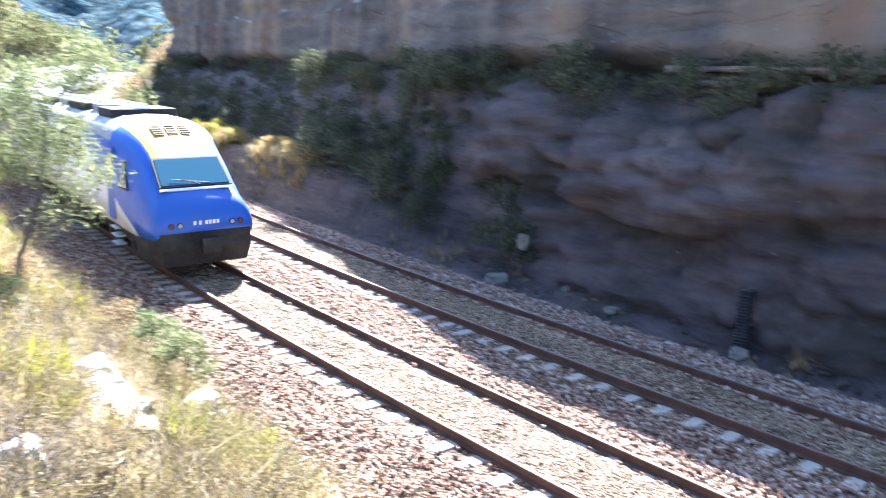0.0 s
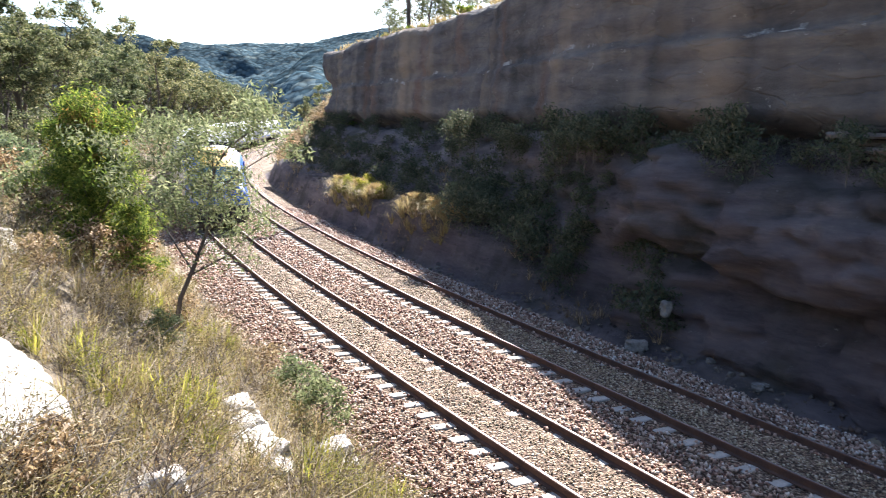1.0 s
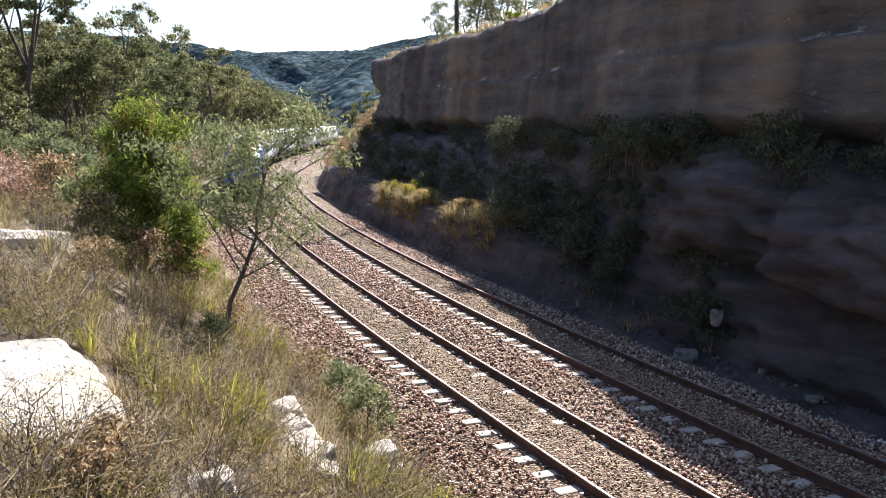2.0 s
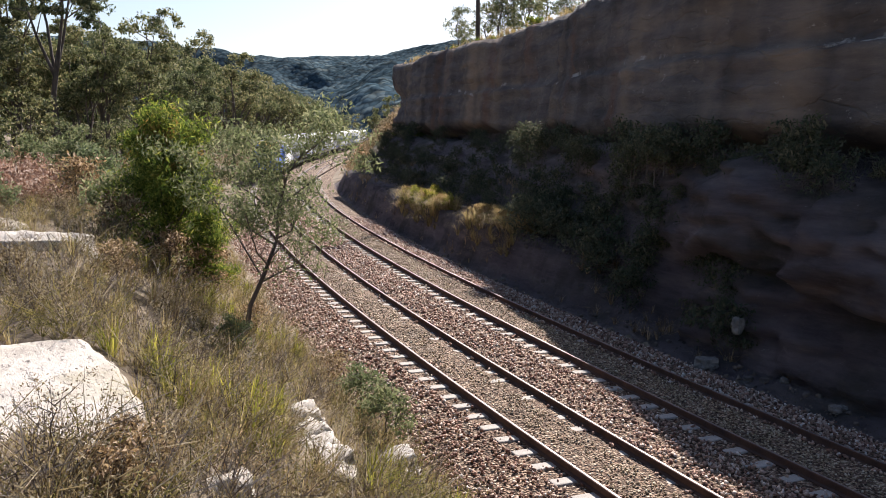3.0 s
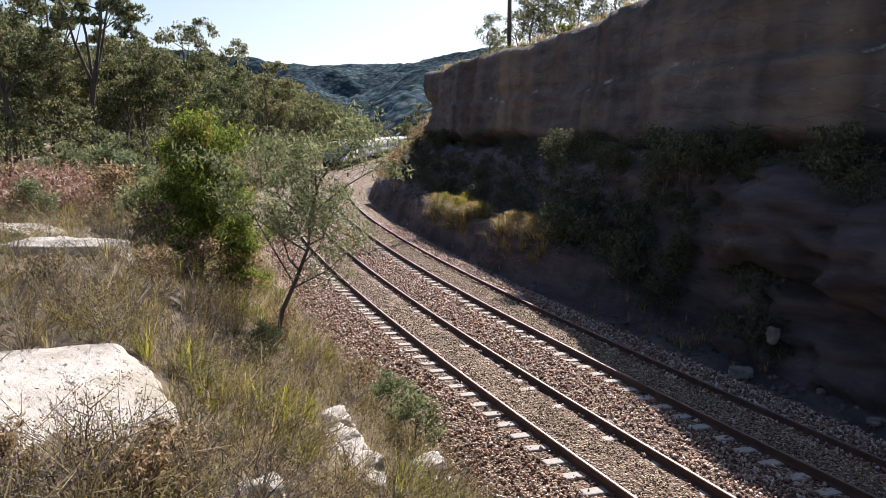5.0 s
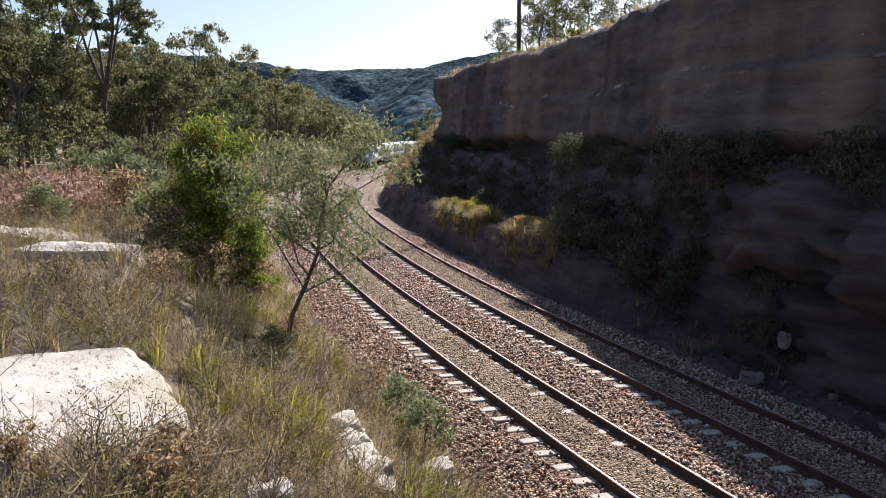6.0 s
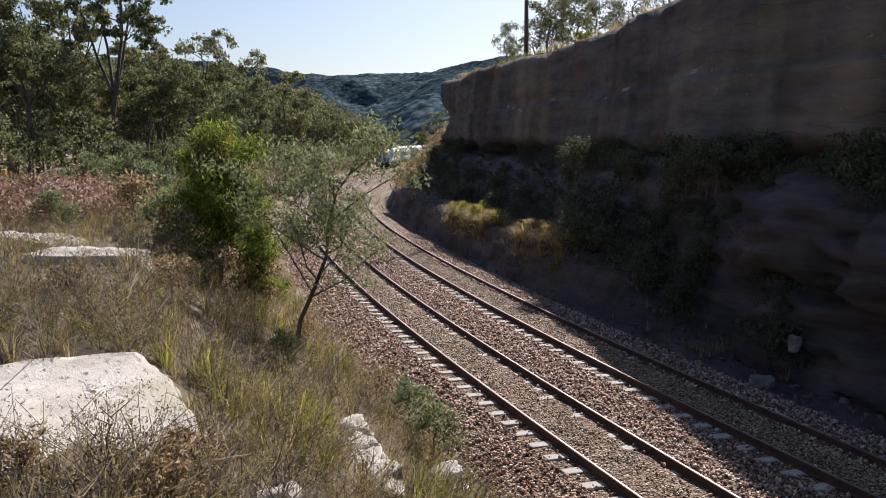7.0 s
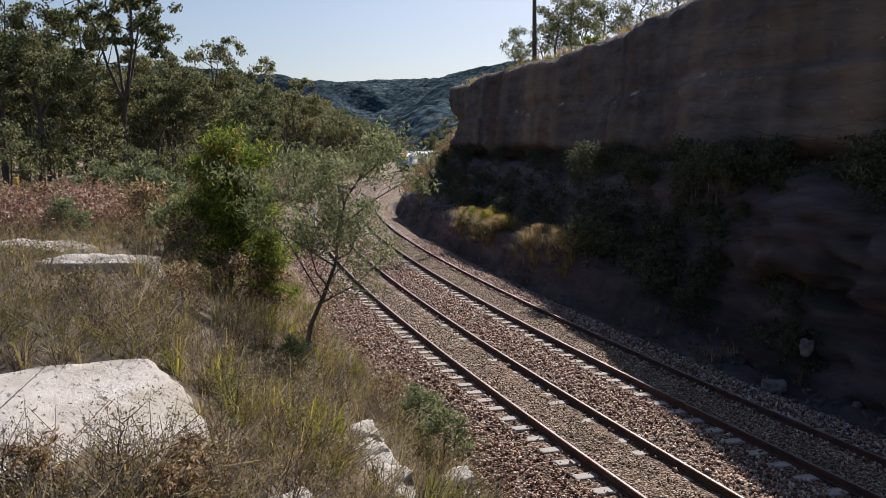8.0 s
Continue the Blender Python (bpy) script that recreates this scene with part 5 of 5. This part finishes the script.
def build_bushes():
    r = random.Random(12)
    grey = [make_bush("heath_bush", 70 + i, 1.0, 0.6, M_HEATH, "wiry grey-green heath bush on the bank", "heath bushes") for i in range(2)]
    green = [make_bush("heath_bush", 74 + i, 1.0, 0.55, M_WATTLE, "small olive green bush on the bank", "heath bushes") for i in range(2)]
    used = set()
    spots = [(-1.25, 12.6, 1.0, 1), (-0.75, 11.3, 0.95, 1), (-1.9, 13.6, 0.8, 0), (-4.9, 16.4, 1.15, 0), (-5.4, 15.6, 1.0, 0), (-6.6, 16.6, 1.2, 0), (-7.3, 17.6, 1.4, 1), (-3.6, 15.2, 0.7, 0), (-8.6, 19.0, 1.3, 0), (-10.0, 18.0, 1.0, 1), (-12.5, 21.0, 1.1, 0), (-9.6, 22.0, 1.6, 1), (-12.0, 26.0, 1.7, 1), (-8.0, 24.0, 1.5, 0), (-6.9, 22.6, 1.3, 1), (-15.5, 28.0, 1.0, 1), (-18.0, 27.0, 1.0, 0), (-13.6, 30.5, 1.2, 1), (-17.0, 33.0, 1.3, 1), (-2.0, 5.0, 0.5, 0), (-2.75, 4.45, 0.45, 0), (-1.9, 4.6, 0.5, 0), (-0.9, 5.3, 0.55, 0), (0.2, 6.4, 0.5, 0), (-4.9, 12.0, 0.7, 0), (-5.6, 10.2, 0.65, 0), (-3.0, 11.4, 0.6, 1)]
    for i in range(26):
        s, l = r.uniform(22, 60), r.uniform(-12, -4.0)
        p = along(s, l)
        spots.append((p.x, p.y, r.uniform(0.8, 1.6), r.randrange(2)))
    for x, y, size, kind in spots:
        t = r.choice((grey, green)[kind])
        put(t, x, y, r.uniform(0, 360), size, t.name not in used)
        used.add(t.name)

    twiggy = [make_tree("twiggy_shrub", 120 + i, 0.75, 0.5, 0.012, 0.05, True, 12, 0.022, M_BARK, M_HEATH, "nearly bare twiggy shrub before the boulder", "bush", "twiggy shrubs", limbs=9, clump=0.16, lean=0.2, subs=5, wide=0.4) for i in range(2)]
    for i, (x, y, size) in enumerate(((-2.35, 4.75, 0.9), (-2.85, 4.4, 0.8), (-1.9, 5.0, 0.8), (-1.5, 5.6, 0.9), (-0.9, 6.3, 0.8), (-2.1, 5.5, 0.7), (-0.35, 7.2, 0.8), (-2.5, 7.3, 0.8), (-1.9, 8.0, 0.9), (-3.3, 4.3, 0.8))):
        put(twiggy[i % 2], x, y, i * 77, size, i < 2)

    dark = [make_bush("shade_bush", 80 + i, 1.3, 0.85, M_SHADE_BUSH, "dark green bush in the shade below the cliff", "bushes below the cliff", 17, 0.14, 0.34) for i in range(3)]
    used = set()
    for i in range(140):
        s = r.uniform(8, 70)
        w = float(wall_l(s))
        l = r.uniform(8.6 + 0.6 * (s > 16), w - 0.6)
        if s < 20 and r.random() < 0.5:
            continue
        p = along(s, l)
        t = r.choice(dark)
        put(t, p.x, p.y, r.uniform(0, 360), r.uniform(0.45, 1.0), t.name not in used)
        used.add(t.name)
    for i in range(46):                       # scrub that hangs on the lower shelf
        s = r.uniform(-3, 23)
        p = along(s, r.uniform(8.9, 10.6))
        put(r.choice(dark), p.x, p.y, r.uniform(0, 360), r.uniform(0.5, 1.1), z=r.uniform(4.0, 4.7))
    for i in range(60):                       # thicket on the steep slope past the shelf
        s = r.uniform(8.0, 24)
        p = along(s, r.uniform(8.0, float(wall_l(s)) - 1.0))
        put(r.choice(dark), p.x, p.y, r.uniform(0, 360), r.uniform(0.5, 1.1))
    # brown brush on the spur past the cliff
    brush = [make_bush("spur_bush", 90 + i, 1.4, 0.9, M_HEATH, "brown and olive brush on the spur", "brush on the spur", 18, 0.16, 0.36) for i in range(2)]
    used = set()
    for i in range(80):
        s = r.uniform(62, 128)
        p = along(s, r.uniform(8.4, 15))
        t = r.choice(brush)
        put(t, p.x, p.y, r.uniform(0, 360), r.uniform(0.6, 1.35), t.name not in used)
        used.add(t.name)


def build_foot_grass():
    """Sparse dead grass hanging on the shaded foot and shelf."""
    rng = np.random.RandomState(41)
    shapes = [blade_tuft(rng, 26, 0.55, 0.012, 1.5) for _ in range(4)]
    places = []
    for _ in range(700):
        s, l = rng.uniform(-4, 66), 7.3 + 4.5 * rng.rand() ** 1.4
        if wave(s * 0.6, l, 0.8, 4) < 0:
            continue
        p = along(s, l)
        places.append((rng.randint(4), spin(rng, p.x, p.y, ground_at(p.x, p.y) - 0.03, rng.uniform(0.5, 1.2), 0.3)))
    joined("foot_grass", shapes, places, M_HEATH, "sparse dead grass on the shaded slope below the cliff", "grass")


build_foot_grass()


def build_bench_grass():
    """Long dry grass that spills over the sunlit bench."""
    rng = np.random.RandomState(19)
    shapes = [blade_tuft(rng, 46, 0.8, 0.02, 1.7) for _ in range(5)]
    places = []
    for lo, hi, n in ((20.5, 26.8, 90), (29.5, 38.0, 130)):
        for _ in range(n):
            s = rng.uniform(lo, hi)
            p = along(s, rng.uniform(7.6, 8.9))
            places.append((rng.randint(5), spin(rng, p.x, p.y, ground_at(p.x, p.y) - 0.03, rng.uniform(0.6, 1.3), 0.25)))
    joined("bench_grass", shapes, places, M_DRY, "long golden grass spilling over a sunlit rock bench", "grass")
    lush = []
    for _ in range(90):
        p = along(rng.uniform(30.5, 37.5), rng.uniform(7.7, 8.8))
        lush.append((rng.randint(5), spin(rng, p.x, p.y, ground_at(p.x, p.y) - 0.03, rng.uniform(0.5, 0.95), 0.3)))
    joined("green_bench_grass", shapes, lush, M_STRAP, "yellow-green grass among the golden bench grass", "grass")
    bush = make_bush("golden_bush", 95, 1.0, 0.6, M_STRAP, "sunlit yellow-green bush on the rock bench", "bushes on the bench", 50, 0.10, 0.26)
    for i, (s, l, k) in enumerate(((31.0, 8.5, 0.7), (33.5, 8.6, 0.85), (36.0, 8.4, 0.7), (32.2, 8.0, 0.75), (34.8, 8.0, 0.7), (23.0, 8.3, 0.5), (30.0, 8.3, 0.6), (37.2, 8.2, 0.6))):
        p = along(s, l)
        put(bush, p.x, p.y, i * 50, k, i == 0)
    rust = make_bush("dry_bush", 97, 1.0, 0.6, M_DRY, "dry golden-brown bush on the rock bench", "bushes on the bench", 50, 0.10, 0.26)
    for i, (s, l, k) in enumerate(((21.0, 8.4, 0.7), (22.2, 8.1, 0.75), (23.6, 8.5, 0.8), (24.8, 8.2, 0.75), (26.0, 8.4, 0.7), (30.4, 8.0, 0.7), (33.0, 8.1, 0.75), (36.6, 8.6, 0.7), (38.0, 8.3, 0.6))):
        p = along(s, l)
        put(rust, p.x, p.y, i * 67, k, i == 0)


build_heath()
build_bushes()
build_bench_grass()


# ---- on top of the cliff ----
def build_cliff_top():
    rng = np.random.RandomState(23)
    shapes = [blade_tuft(rng, 24, 0.5, 0.02, 1.0) for _ in range(4)]
    places = []
    for _ in range(900):
        s = rng.uniform(4, 71)
        p = along(s, float(wall_l(s)) + 0.4 + 9 * rng.rand() ** 1.5)
        places.append((rng.randint(4), spin(rng, p.x, p.y, max(11.55, ground_at(p.x, p.y)) - 0.05, rng.uniform(0.5, 1.3), 0.2)))
    joined("cliff_top_grass", shapes, places, M_DRY, "dry grass along the top of the cliff", "grass")
    x, y = polar(1.94, 61)
    pole = thing("power_pole", pose(x, y, ground_at(x, y), 0, -2.0, 0), "dark timber power pole on top of the cliff", "power pole")
    bm = bmesh.new()
    rod(bm, (0, 0, -0.5), (0, 0, 10.5), 0.17, 0.12, 14)
    part("post", bm, M_BARK, pole)
    bm = bmesh.new()
    box(bm, -1.2, 1.2, -0.06, 0.06, 9.6, 9.75, 0.01)
    part("crossarm", bm, M_BARK, pole)
    r = random.Random(5)
    tree = [make_tree("hilltop_tree", 100 + i, 7.5, 2.2, 0.12, 0.18, True, 60, 0.24, M_BARK, M_EUCALYPT, "open-crowned eucalyptus on top of the cliff", "tree", "trees on the cliff top", limbs=9, clump=0.8, subs=4, wide=0.38) for i in range(2)]
    used = set()
    for az, d, k in ((3.4, 67, 0.85), (4.4, 72, 1.1), (5.2, 66, 0.8), (2.6, 78, 0.8), (6.6, 75, 1.0), (7.8, 60, 0.55), (9.3, 62, 0.8), (11, 58, 0.9), (13, 52, 0.8), (1.0, 74, 0.45), (15, 50, 0.9), (18, 48, 1.0), (0.6, 66, 0.55), (-0.6, 80, 0.3)):
        x, y = polar(az, d)
        t = r.choice(tree)
        put(t, x, y, r.uniform(0, 360), k, t.name not in used)
        used.add(t.name)
    bush = make_bush("hilltop_bush", 104, 1.1, 0.6, M_BRIGHT, "yellow-green bush along the cliff edge", "bushes on the cliff top", 30, 0.16, 0.3)
    for i, (az, d, k) in enumerate(((-2.6, 73, 0.9), (-1.8, 71, 0.7), (0.4, 66, 0.8), (5.9, 52, 1.1), (2.2, 60, 0.8), (3.0, 60, 0.9), (-3.0, 75, 0.6), (8.4, 47, 0.7), (1.2, 62, 0.7))):
        x, y = polar(az, d)
        put(bush, x, y, i * 40, k, i == 0)


build_cliff_top()


def build_climber():
    """Green creeper below the tip of the cliff."""
    bush = make_bush("creeper", 108, 1.6, 0.55, M_BRIGHT, "green creeper hanging below the cliff tip", "creepers", 50, 0.12, 0.3)
    for i, (s, l, z, k) in enumerate(((68.5, 13.0, 4.9, 1.0), (68.0, 12.6, 3.8, 0.9), (69.5, 13.4, 5.6, 0.8))):
        p = along(s, l)
        put(bush, p.x, p.y, i * 70, k, i == 0, z=z)


build_climber()


def build_marker():
    x, y = polar(-32.1, 25.5)
    z = ground_at(x, y)
    post = thing("marker_post", pose(x, y, z, 0, 0, 0), "yellow marker post in the heath", "marker post")
    bm = bmesh.new()
    box(bm, -0.05, 0.05, -0.05, 0.05, -0.2, 1.1, 0.008)
    part("post", bm, M_YELLOW, post)
    bm = bmesh.new()
    box(bm, -0.055, 0.055, -0.055, 0.055, 1.1, 1.16, 0.01)
    part("cap", bm, M_YELLOW, post)


build_marker()


# ---- distant hills ----
def build_hills():
    # valley haze is put into the bluish base colours of the forest
    mat = cell_mat("hazed_bush", 0.16, [(0.0, (0.036, 0.060, 0.074)), (0.5, (0.064, 0.096, 0.116)), (0.85, (0.09, 0.125, 0.14)), (1.0, (0.13, 0.16, 0.16))], 0.012, 0.95, 0.35, 1.5, shade=0.5)
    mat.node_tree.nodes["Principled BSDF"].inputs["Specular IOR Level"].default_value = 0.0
    azs = np.radians(np.arange(-48, 40, 0.27))
    rs = np.concatenate([np.arange(330, 1400, 5.5)])
    ridge = [(-48, 5.4), (-30, 5.3), (-24, 5.2), (-16.2, 4.97), (-13.2, 4.7), (-10, 4.75), (-7, 4.95), (-4.6, 5.2), (-2.2, 5.9), (0, 6.3), (6, 6.6), (40, 7.5)]
    spur = [(-48, 1.2), (-16, 1.0), (-10.5, 1.4), (-7.7, 2.5), (-4.5, 4.2), (0, 5.4), (40, 6.4)]
    pts = []
    for r in rs:
        for a in azs:
            d = math.degrees(a)
            hi = math.tan(radians(lerp_table(d, ridge))) * 1330 * float(smooth(820, 1330, r)) * (1 if r < 1330 else 1 - 0.3 * (r - 1330) / 120)
            lo = math.tan(radians(lerp_table(d, spur))) * 700 * float(smooth(380, 690, r)) * float(1 - 0.6 * smooth(710, 860, r))
            x, y = r * math.sin(a), r * math.cos(a)
            n = noise.fractal(Vector((x, y, 0)) * 0.011, 1.0, 2.0, 4)
            c = 2.2 - 4.2 * noise.voronoi(Vector((x * 0.13, y * 0.1, 0)))[0][0] + noise.noise(Vector((x, y, 7)) * 0.03)
            z = -16 + max(hi, lo) + 16 * min(1, max(hi, lo) / 30) + 15 * n * float(smooth(380, 600, r)) * (0.35 + 0.65 * float(1 - smooth(1150, 1330, r))) + 0.9 * c
            pts.append((x, y, z))
    ob = sheet("distant_hills", pts, len(rs), len(azs), mat, "forested hills across the valley, blue haze put into their colour", "hills")


build_hills()

motions()
